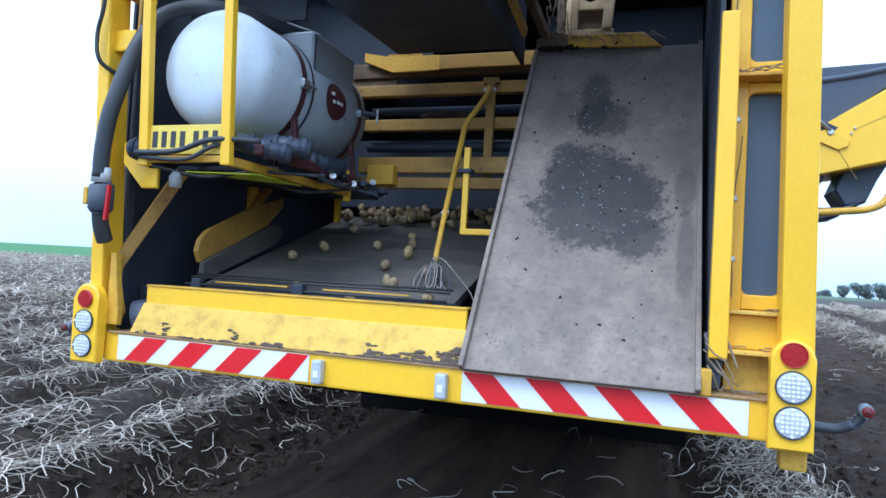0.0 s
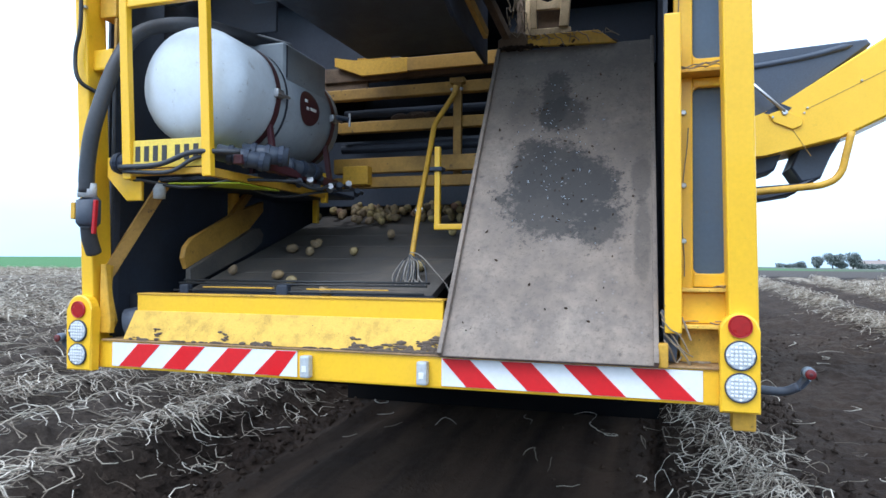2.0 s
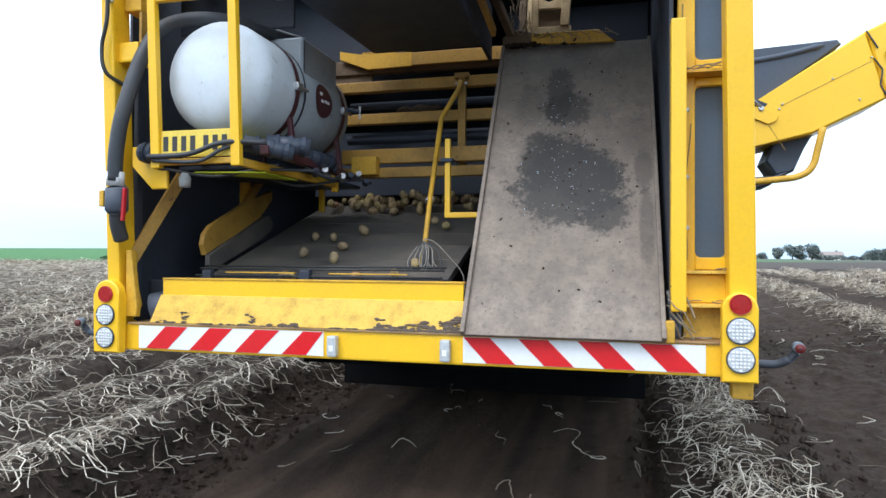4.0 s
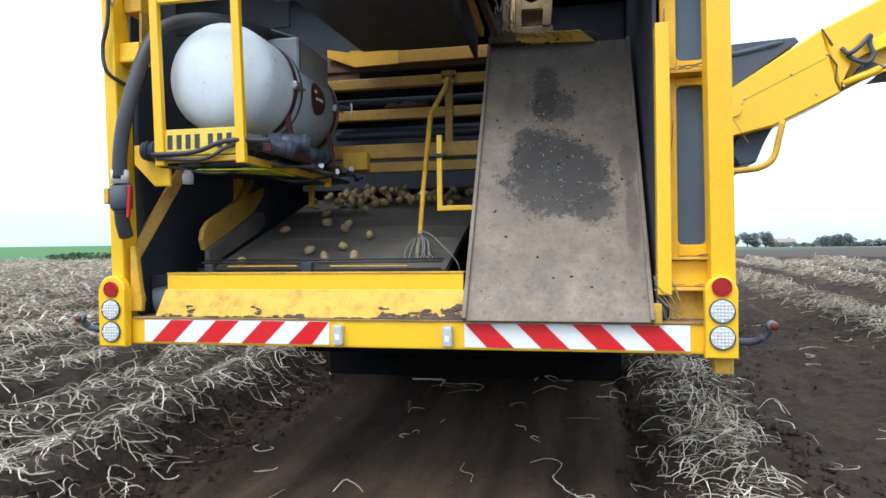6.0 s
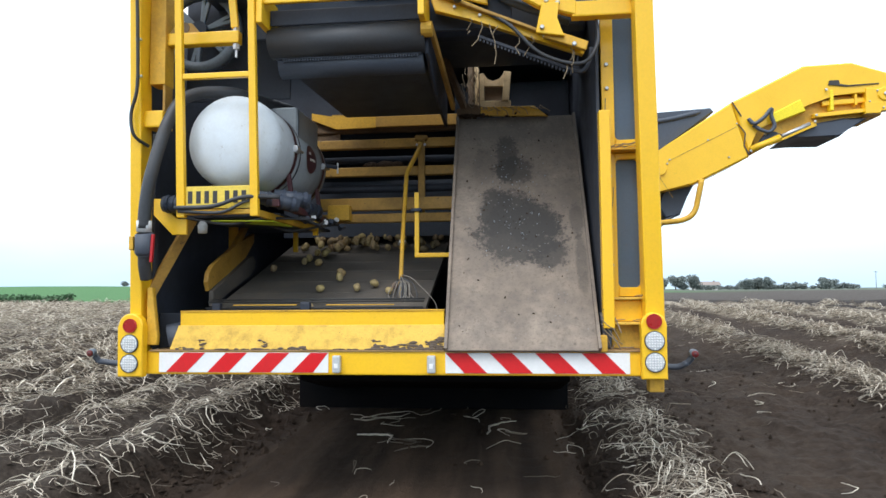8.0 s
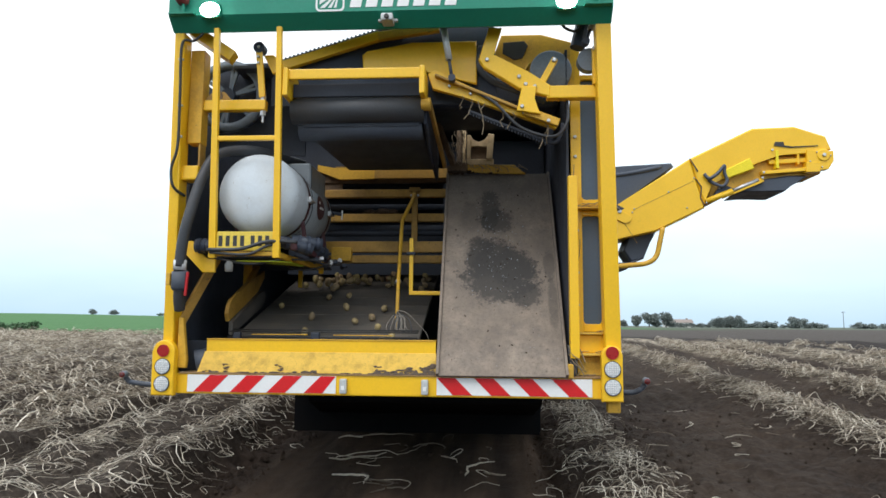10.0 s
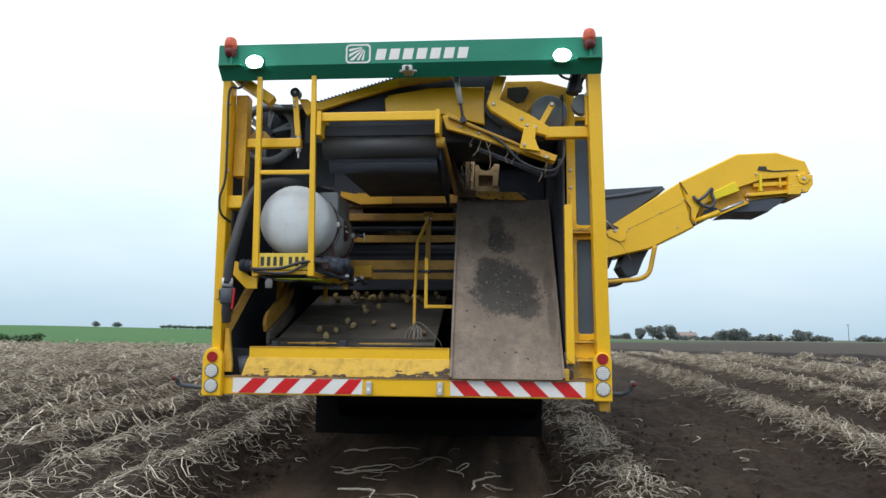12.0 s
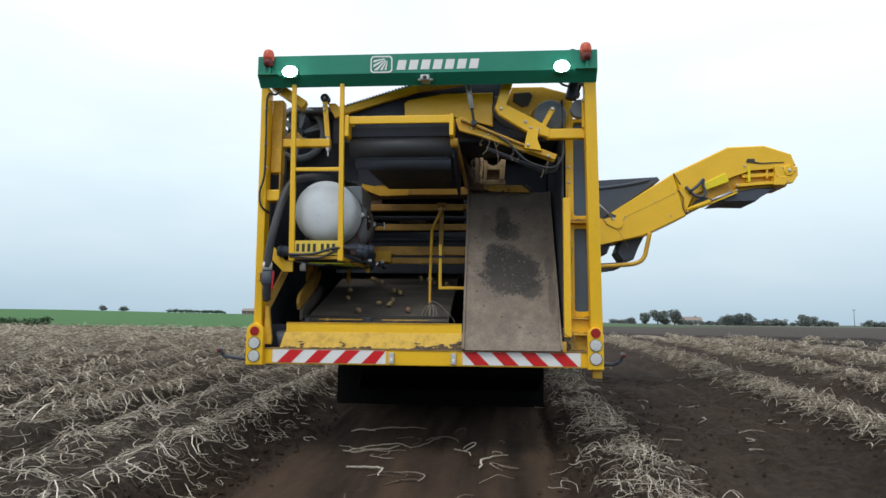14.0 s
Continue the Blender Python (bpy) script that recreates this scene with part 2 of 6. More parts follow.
    nt.links.new(blend(nt, 0.5, warp.outputs["Fac"], grain.outputs["Fac"]), b.inputs["Height"])
    nt.links.new(b.outputs["Normal"], bsdf.inputs["Normal"])
    return m


CHUTE = chute_material()


def ground_material():
    """Dark soil; pale haulm over the unlifted field; a green crop beyond, dark ploughland far off."""
    m, nt, bsdf = shader("field_soil")
    geo = nt.nodes.new("ShaderNodeNewGeometry").outputs["Position"]
    sep = nt.nodes.new("ShaderNodeSeparateXYZ")
    nt.links.new(geo, sep.inputs[0])
    broad = node(nt, "ShaderNodeTexNoise", Scale=0.55, Detail=8.0, Roughness=0.65)
    clod = node(nt, "ShaderNodeTexNoise", Scale=14.0, Detail=8.0, Roughness=0.7)
    crumb = node(nt, "ShaderNodeTexNoise", Scale=70.0, Detail=5.0, Roughness=0.7)
    for n in (broad, clod, crumb):
        nt.links.new(geo, n.inputs["Vector"])
    soil = ramp(nt, clod.outputs["Fac"], [(0.28, (0.0115, 0.0083, 0.0066)), (0.55, (0.036, 0.0252, 0.0195)), (0.8, (0.068, 0.048, 0.036))]).outputs["Color"]
    dry = ramp(nt, broad.outputs["Fac"], [(0.42, grey(0)), (0.66, grey(0.55))])
    soil = blend(nt, dry.outputs["Color"], soil, (0.075, 0.053, 0.038))
    # smooth smears drawn out along the lifted bed
    drag = node(nt, "ShaderNodeTexNoise", Scale=3.2, Detail=5.0, Roughness=0.55)
    pull = node(nt, "ShaderNodeMapping", Scale=(1.0, 0.10, 1.0))
    nt.links.new(geo, pull.inputs["Vector"])
    nt.links.new(pull.outputs["Vector"], drag.inputs["Vector"])
    smear = ramp(nt, drag.outputs["Fac"], [(0.36, (0.029, 0.0195, 0.0135)), (0.5, (0.066, 0.044, 0.030)), (0.66, (0.112, 0.073, 0.049))]).outputs["Color"]
    middle = nt.nodes.new("ShaderNodeMath")
    middle.operation = "ABSOLUTE"
    nt.links.new(sep.outputs["X"], middle.inputs[0])
    pan = nt.nodes.new("ShaderNodeMapRange")
    pan.inputs["From Min"].default_value, pan.inputs["From Max"].default_value = 1.55, 1.25
    pan.inputs["To Max"].default_value = 0.72
    nt.links.new(middle.outputs[0], pan.inputs["Value"])
    soil = blend(nt, pan.outputs["Result"], soil, smear)
    # drier, paler soil on the standing ridges
    ridge_soil = ramp(nt, clod.outputs["Fac"], [(0.3, (0.028, 0.022, 0.018)), (0.55, (0.076, 0.061, 0.050)), (0.8, (0.145, 0.121, 0.103))]).outputs["Color"]
    # far haulm on the unlifted rows
    hay = node(nt, "ShaderNodeTexNoise", Scale=7.0, Detail=6.0, Roughness=0.75)
    mp = node(nt, "ShaderNodeMapping", Scale=(1.0, 0.35, 1.0))
    nt.links.new(geo, mp.inputs["Vector"])
    nt.links.new(mp.outputs["Vector"], hay.inputs["Vector"])
    bits = ramp(nt, hay.outputs["Fac"], [(0.40, grey(0)), (0.58, grey(1.0))]).outputs["Color"]

    def step(sock, lo, hi):
        n = nt.nodes.new("ShaderNodeMapRange")
        n.interpolation_type = "SMOOTHSTEP"
        n.inputs["From Min"].default_value, n.inputs["From Max"].default_value = lo, hi
        nt.links.new(sock, n.inputs["Value"])
        return n.outputs["Result"]

    def times(a, b):
        n = nt.nodes.new("ShaderNodeMath")
        n.operation = "MULTIPLY"
        for s, v in ((n.inputs[0], a), (n.inputs[1], b)):
            if isinstance(v, float):
                s.default_value = v
            else:
                nt.links.new(v, s)
        return n.outputs[0]

    left = step(sep.outputs["X"], -1.6, -2.6)
    worn = step(broad.outputs["Fac"], 0.30, 0.55)
    soil = blend(nt, times(step(sep.outputs["X"], -1.78, -2.1), worn), soil, ridge_soil)
    soil = blend(nt, times(times(step(sep.outputs["X"], 1.9, 2.5), worn), 0.22), soil, ridge_soil)
    away = step(sep.outputs["Y"], 9.0, 26.0)
    c = blend(nt, times(times(left, away), bits), soil, (0.36, 0.31, 0.24))
    # windrows of haulm on the lifted land
    wave = node(nt, "ShaderNodeMath")
    wave.operation = "PINGPONG"
    shift = node(nt, "ShaderNodeMath")
    shift.operation = "ADD"
    shift.inputs[1].default_value = 4.725
    nt.links.new(sep.outputs["X"], shift.inputs[0])
    nt.links.new(shift.outputs[0], wave.inputs[0])
    wave.inputs[1].default_value = 1.075
    row = step(wave.outputs[0], 0.60, 0.88)
    right = step(sep.outputs["X"], 1.0, 3.0)
    later = step(sep.outputs["X"], 3.6, 4.4)
    lean = nt.nodes.new("ShaderNodeMath")
    lean.operation = "MINIMUM"
    lean.inputs[1].default_value = 18.0
    nt.links.new(sep.outputs["X"], lean.inputs[0])
    edge = nt.nodes.new("ShaderNodeMath")
    edge.operation = "MULTIPLY_ADD"
    edge.inputs[1].default_value = 1.5
    nt.links.new(lean.outputs[0], edge.inputs[0])
    nt.links.new(sep.outputs["Y"], edge.inputs[2])
    near = step(edge.outputs[0], 43.0, 40.0)
    c = blend(nt, times(times(times(later, row), times(away, near)), bits), c, (0.36, 0.31, 0.24))
    plough = times(right, step(edge.outputs[0], 41.5, 43.5))
    c = blend(nt, plough, c, (0.030, 0.024, 0.022))
    c = blend(nt, times(right, step(edge.outputs[0], 54.0, 64.0)), c, (0.070, 0.060, 0.053))
    # green crop on the far rise
    crop = ramp(nt, broad.outputs["Fac"], [(0.3, (0.055, 0.135, 0.052)), (0.7, (0.085, 0.185, 0.07))]).outputs["Color"]
    c = blend(nt, times(step(sep.outputs["Y"], 30.5, 32.0), step(sep.outputs["X"], 4.0, -2.0)), c, crop)
    c = blend(nt, times(step(sep.outputs["Y"], 120.0, 150.0), step(sep.outputs["X"], 60.0, 30.0)), c, crop)
    # far off on the right the green is greyed, haze in the colour
    c = blend(nt, times(step(sep.outputs["Y"], 190.0, 210.0), step(sep.outputs["X"], 30.0, 60.0)), c, (0.105, 0.125, 0.095))
    nt.links.new(c, bsdf.inputs["Base Color"])
    bsdf.inputs["Roughness"].default_value = 0.95
    bsdf.inputs["Specular IOR Level"].default_value = 0.15
    b = node(nt, "ShaderNodeBump", Strength=1.0, Distance=0.05)
    nt.links.new(blend(nt, 0.35, clod.outputs["Fac"], crumb.outputs["Fac"]), b.inputs["Height"])
    nt.links.new(b.outputs["Normal"], bsdf.inputs["Normal"])
    return m


SOIL = ground_material()


def haulm_material():
    m, nt, bsdf = shader("haulm")
    isl = nt.nodes.new("ShaderNodeNewGeometry").outputs["Random Per Island"]
    geo = nt.nodes.new("ShaderNodeNewGeometry").outputs["Position"]
    n = node(nt, "ShaderNodeTexNoise", Scale=30.0, Detail=4.0)
    nt.links.new(geo, n.inputs["Vector"])
    c = ramp(nt, isl, [(0.0, (0.09, 0.068, 0.05)), (0.3, (0.27, 0.22, 0.165)), (0.6, (0.57, 0.50, 0.40)), (1.0, (0.84, 0.775, 0.66))]).outputs["Color"]
    d = ramp(nt, n.outputs["Fac"], [(0.45, grey(0)), (0.7, grey(0.42))]).outputs["Color"]
    nt.links.new(blend(nt, d, c, (0.14, 0.11, 0.085)), bsdf.inputs["Base Color"])
    bsdf.inputs["Roughness"].default_value = 0.8
    return m


HAULM = haulm_material()


def potato_material():
    m, nt, bsdf = shader("potato_skin")
    rnd = nt.nodes.new("ShaderNodeObjectInfo").outputs["Random"]
    co = nt.nodes.new("ShaderNodeTexCoord").outputs["Object"]
    n = node(nt, "ShaderNodeTexNoise", Scale=28.0, Detail=6.0, Roughness=0.7)
    nt.links.new(co, n.inputs["Vector"])
    c = ramp(nt, rnd, [(0.0, (0.24, 0.17, 0.095)), (0.5, (0.36, 0.27, 0.14)), (0.85, (0.46, 0.36, 0.14)), (1.0, (0.30, 0.16, 0.10))]).outputs["Color"]
    d = ramp(nt, n.outputs["Fac"], [(0.45, grey(0)), (0.68, grey(0.8))]).outputs["Color"]
    nt.links.new(blend(nt, d, c, (0.12, 0.085, 0.055)), bsdf.inputs["Base Color"])
    bsdf.inputs["Roughness"].default_value = 0.7
    return m


POTATO = potato_material()


def leaf_material(name, dark, light):
    m, nt, bsdf = shader(name)
    isl = nt.nodes.new("ShaderNodeNewGeometry").outputs["Random Per Island"]
    nt.links.new(ramp(nt, isl, [(0.0, dark), (1.0, light)]).outputs["Color"], bsdf.inputs["Base Color"])
    bsdf.inputs["Roughness"].default_value = 0.8
    return m


# distance haze is put into these leaves as a paler grey-blue
HAZY_LEAF = leaf_material("hazy_far_leaves", (0.115, 0.140, 0.140), (0.185, 0.210, 0.190))
BANK = leaf_material("green_bank_leaves", (0.045, 0.095, 0.045), (0.075, 0.14, 0.065))
BARK = surface("bark", (0.07, 0.055, 0.045), 0.9, amount=0.3)
ROOF = surface("roof_tiles", (0.26, 0.215, 0.195), 0.8, amount=0.2)
RENDER = surface("pale_wall", (0.72, 0.71, 0.69), 0.8, amount=0.2)


# ---------- mesh helpers ----------
def part(name, bm, material, parent, label="", smooth=False):
    """Links a bmesh as one mesh object under a thing or a part."""
    me = bpy.data.meshes.new(name)
    bmesh.ops.recalc_face_normals(bm, faces=bm.faces)
    bm.to_mesh(me)
    bm.free()
    me.materials.append(material)
    if smooth:
        me.polygons.foreach_set("use_smooth", [True] * len(me.polygons))
    ob = new(name, me)
    ob.parent = parent
    if label:
        tagged(ob, label)
    return ob


def hexa(bm, corners, edge=0.006):
    """A six-sided block from eight corners: four of the bottom, four of the top above them."""
    v = [bm.verts.new(c) for c in corners]
    made = [bm.faces.new([v[i] for i in f]) for f in ((3, 2, 1, 0), (4, 5, 6, 7), (0, 1, 5, 4), (1, 2, 6, 5), (2, 3, 7, 6), (3, 0, 4, 7))]
    if edge:
        edges = list({e for f in made for e in f.edges})
        bmesh.ops.bevel(bm, geom=edges, offset=edge, segments=2, affect="EDGES", profile=0.6)
    return bm


def box(x0, x1, y0, y1, z0, z1, edge=0.006, bm=None):
    bm = bm or bmesh.new()
    edge = min(edge, 0.3 * min(x1 - x0, y1 - y0, z1 - z0))
    return hexa(bm, [(x0, y0, z0), (x1, y0, z0), (x1, y1, z0), (x0, y1, z0), (x0, y0, z1), (x1, y0, z1), (x1, y1, z1), (x0, y1, z1)], edge)


def beam(p, q, w, h, edge=0.006, up=(0, 0, 1), bm=None):
    """A bar from p to q, w wide and h high."""
    bm = bm or bmesh.new()
    p, q = Vector(p), Vector(q)
    d = (q - p).normalized()
    side = d.cross(Vector(up))
    if side.length < 1e-3:
        side = d.cross(Vector((0, 1, 0)))
    side.normalize()
    top = side.cross(d)
    s, t = side * w / 2, top * h / 2
    return hexa(bm, [p - s - t, p + s - t, q + s - t, q - s - t, p - s + t, p + s + t, q + s + t, q - s + t], min(edge, 0.3 * min(w, h)))


def prism(points, a, b, axis="y", edge=0.005, bm=None):
    """A plate: an outline in the two other axes, drawn from a to b along axis."""
    bm = bm or bmesh.new()

    def at(u, v, w):
        return {"y": (u, w, v), "x": (w, u, v), "z": (u, v, w)}[axis]

    lo = [bm.verts.new(at(u, v, a)) for u, v in points]
    hi = [bm.verts.new(at(u, v, b)) for u, v in points]
    made = [bm.faces.new(lo), bm.faces.new(hi[::-1])]
    for i in range(len(points)):
        j = (i + 1) % len(points)
        made.append(bm.faces.new((lo[i], lo[j], hi[j], hi[i])))
    if edge:
        rims = [e for f in made[:2] for e in f.edges]
        bmesh.ops.bevel(bm, geom=rims, offset=min(edge, abs(b - a) * 0.3), segments=1, affect="EDGES")
    return bm


def tube(points, radius, sides=10, closed_ends=True, bm=None):
    """A round bar or hose along points; radius may be one number or one for each point."""
    bm = bm or bmesh.new()
    pts = [Vector(p) for p in points]
    radii = radius if isinstance(radius, (list, tuple)) else [radius] * len(pts)
    rings, ref = [], None
    for i, p in enumerate(pts):
        d = (pts[min(i + 1, len(pts) - 1)] - pts[max(i - 1, 0)]).normalized()
        if ref is None:
            ref = d.orthogonal().normalized()
        ref = (ref - d * ref.dot(d)).normalized()
        other = d.cross(ref)
        rings.append([bm.verts.new(p + (ref * math.cos(2 * math.pi * k / sides) + other * math.sin(2 * math.pi * k / sides)) * radii[i]) for k in range(sides)])
    for r, s in zip(rings, rings[1:]):
        for k in range(sides):
            bm.faces.new((r[k], r[(k + 1) % sides], s[(k + 1) % sides], s[k]))
    if closed_ends:
        bm.faces.new(rings[0][::-1])
        bm.faces.new(rings[-1])
    return bm


def smooth_line(points, steps=6):
    """Catmull-Rom through points."""
    pts = [Vector(p) for p in points]
    pts = [2 * pts[0] - pts[1]] + pts + [2 * pts[-1] - pts[-2]]
    out = []
    for a, b, c, d in zip(pts, pts[1:], pts[2:], pts[3:]):
        for k in range(steps):
            u = k / steps
            out.append(0.5 * (2 * b + (c - a) * u + (2 * a - 5 * b + 4 * c - d) * u * u + (3 * b - a - 3 * c + d) * u ** 3))
    return out + [pts[-2]]


def disc(x, y0, y1, z, r, sides=28, rim=0.004, bm=None):
    """A round lamp or plate with its axis along y, the face at y0."""
    return tube([(x, y0, z), (x, y0 + rim, z), (x, y1, z)], [r - rim, r, r], sides, bm=bm)


def oval(x, y0, y1, z, rx, rz, sides=36):
    """An oval lens with its axis along y, the face at y0."""
    bm = disc(x, y0, y1, z, rz, sides, 0.006)
    for v in bm.verts:
        v.co.x = x + (v.co.x - x) * rx / rz
    return bm


def bolt(x, y, z, parent, r=0.014):
    return part("bolt", tube([(x, y - 0.016, z), (x, y - 0.012, z), (x, y, z)], [r * 0.7, r, r], 6), STEEL, parent)


# ---------- ground ----------
def lattice(x, y, seed):
    """Smooth value noise on a unit grid."""
    xi, yi = np.floor(x), np.floor(y)
    fx, fy = x - xi, y - yi
    fx, fy = fx * fx * (3 - 2 * fx), fy * fy * (3 - 2 * fy)

    def h(a, b):
        s = np.sin(a * 127.1 + b * 311.7 + seed * 74.7) * 43758.5453
        return s - np.floor(s)

    return (h(xi, yi) * (1 - fx) + h(xi + 1, yi) * fx) * (1 - fy) + (h(xi, yi + 1) * (1 - fx) + h(xi + 1, yi + 1) * fx) * fy - 0.5


def ease(v, a, b):
    u = np.clip((v - a) / (b - a), 0, 1)
    return u * u * (3 - 2 * u)


WINDROWS = [1.95, 4.95, 7.1, 9.25, 11.4, 13.55, 15.7]


def land(y):
    """The field climbs evenly, then levels off towards the horizon."""
    y = np.asarray(y, float)

    def climb(v, a, b):
        u = np.clip(v - a, 0, b - a)
        return CLIMB * (np.minimum(v, a) + u - u * u / (2 * (b - a)))

    return np.where(y > 0, climb(np.abs(y), 16, 32), -climb(np.abs(y), 12, 24))


def height(x, y, clods=1.0):
    """The lie of the land: the lifted bed, ridges of the standing rows, windrows, the far rise."""
    x, y = np.asarray(x, float), np.asarray(y, float)
    flat = 1 - ease(y, 29, 40)
    wob = 0.10 * lattice(y * 0.6, x * 0.2, 3)
    pair = ease(np.cos(2 * math.pi * (x + 3.47 + wob) / 1.82), 0.35, 1)
    ridge = (0.21 + 0.09 * np.cos(2 * math.pi * (x + 2.10 + wob) / 0.91) - 0.15 * pair) * ease(-x, 1.47 + wob, 1.80 + wob)
    z = ridge - 0.03 * ease(-x, 1.30, 1.40) * (1 - ease(-x, 1.55, 1.75))
    # wheel tracks pressed into the lifted bed
    for c, wide, deep in ((-1.12, 0.13, 0.035), (-0.55, 0.20, 0.025), (0.15, 0.15, 0.018), (0.95, 0.18, 0.035)):
        z = z - deep * np.exp(-((x - c + 0.5 * wob) / wide) ** 4)
    z = z - 0.07 * np.exp(-((x - 1.33 + wob) / 0.07) ** 2)
    for c in WINDROWS:
        tall = 0.14 if c < 3 else 0.20
        z = z + tall * np.exp(-((x - c + wob) / (0.42 if c < 3 else 0.36)) ** 2)
        if c > 3:
            z = z - 0.06 * np.exp(-((x - c + 0.80 + wob) / 0.16) ** 2)
    z = z * flat
    rough = 0.22 + 0.62 * np.clip(ease(-x, 1.45, 1.8) + ease(x, 1.2, 1.6), 0, 1)
    near = 1 - ease(np.hypot(x, y), 25, 60)
    z = z + near * rough * (0.09 * lattice(x * 2.3, y * 2.3, 5) + clods * (0.085 * lattice(x * 6.3, y * 6.3, 7) + 0.045 * lattice(x * 15, y * 15, 9)))
    # broken lumps on the cut flank of the standing ridge
    flank = ease(-x, 1.38, 1.52) * (1 - ease(-x, 1.78, 1.95))
    z = z + near * clods * flank * (0.10 * lattice(x * 8.0, y * 7.0, 13) + 0.05 * lattice(x * 19, y * 17, 15))
    # the far rise, higher to the west
    side = np.clip((0.28 - x / np.maximum(y, 1.0)) / 0.9, 0, 1.1)
    z = z + land(y) + side * 7.3 * ease(y, 60, 620)
    return z


def stretch(dense_lo, dense_hi, step, far, grow=1.14):
    """Coordinates that are dense in the middle and widen outwards."""
    mid = list(np.arange(dense_lo, dense_hi + 1e-6, step))
    out, s = [mid[-1]], step
    while out[-1] < far:
        s *= grow
        out.append(out[-1] + s)
    lo, s = [mid[0]], step
    while lo[-1] > -far:
        s *= grow
        lo.append(lo[-1] - s)
    return np.array(lo[:0:-1] + mid + out[1:])


def build_ground():
    xs = stretch(-7.5, 6.5, 0.05, 2600)
    ys = stretch(-0.5, 13.0, 0.05, 2600)
    gx, gy = np.meshgrid(xs, ys)
    verts = np.stack([gx, gy, height(gx, gy)], -1).reshape(-1, 3)
    nx, ny = len(xs), len(ys)
    a = (np.arange(ny - 1)[:, None] * nx + np.arange(nx - 1)).ravel()
    faces = np.stack([a, a + 1, a + nx + 1, a + nx], -1)
    me = bpy.data.meshes.new("ground")
    me.from_pydata(verts.tolist(), [], faces.tolist())
    me.polygons.foreach_set("use_smooth", [True] * len(me.polygons))
    me.materials.append(SOIL)
    tagged(new("ground", me), "dark brown potato field with lifted beds and ridges", "field", kind="structure")


build_ground()


def stalks(name, label, places, length, thick, lift, seed, along=0.0, k=7, heap=0.02):
    """Dry bent stems lying on the soil, as one object. places: x and y of each."""
    rng = np.random.default_rng(seed)
    n = len(places)
    sides = 3
    ln = length * rng.uniform(0.45, 1.35, n)
    head = rng.uniform(0, 2 * math.pi, n)
    if along:
        head = np.where(rng.random(n) < along, math.pi / 2 + rng.normal(0, 0.45, n), head)
    bend = rng.normal(0, 2.7, n)
    kink = np.cumsum(rng.normal(0, 0.6, (n, k)), 1) * 0.8
    u = np.linspace(0, 1, k)
    ang = head[:, None] + bend[:, None] * (u - 0.5) + kink
    sx = np.cumsum(np.cos(ang), 1) * (ln / k)[:, None]
    sy = np.cumsum(np.sin(ang), 1) * (ln / k)[:, None]
    px, py = places[:, :1] + sx - sx.mean(1, keepdims=True), places[:, 1:] + sy - sy.mean(1, keepdims=True)
    arch = rng.uniform(0, 1, n) ** 3.5 * lift
    tilt = np.where(rng.random(n) < 0.08, rng.uniform(0, 1.2, n), 0.0) * lift
    low, full = height(px, py, 0.3), height(px, py)
    pz = np.maximum(low, full.mean(1, keepdims=True)) + 0.006 + rng.uniform(0, heap, n)[:, None] + arch[:, None] * np.sin(math.pi * u) + tilt[:, None] * np.maximum(0, u - 0.3)
    pts = np.stack([px, py, pz], -1)
    d = np.gradient(pts, axis=1)
    d /= np.linalg.norm(d, axis=2, keepdims=True) + 1e-9
    a = np.cross(d, (0, 0, 1.0))
    a /= np.linalg.norm(a, axis=2, keepdims=True) + 1e-9
    b = np.cross(a, d)
    rad = (thick * rng.uniform(0.5, 1.3, n))[:, None] * np.interp(u, [0, 0.2, 0.6, 1], [0.75, 1.0, 0.95, 0.45])
    ring = [pts + rad[..., None] * (a * math.cos(t) + b * math.sin(t)) for t in (0.5, 0.5 + 2.0944, 0.5 + 4.18879)]
    verts = np.stack(ring, 2).reshape(-1, 3)
    base = (np.arange(n) * k * sides)[:, None, None] + (np.arange(k - 1) * sides)[:, None]
    j, jn = np.arange(sides), (np.arange(sides) + 1) % sides
    faces = np.stack([base + j, base + jn, base + sides + jn, base + sides + j], -1).reshape(-1, 4)
    me = bpy.data.meshes.new(name)
    me.from_pydata(verts.tolist(), [], faces.tolist())
    me.materials.append(HAULM)
    tagged(new(name, me), label, "haulm", kind="stuff")


def scatter(rng, n, x0, x1, y0, y1):
    """More stems near by than far off."""
    y = y0 + (y1 - y0) * rng.random(n) ** 1.7
    return np.stack([rng.uniform(x0, x1, n), y], -1)


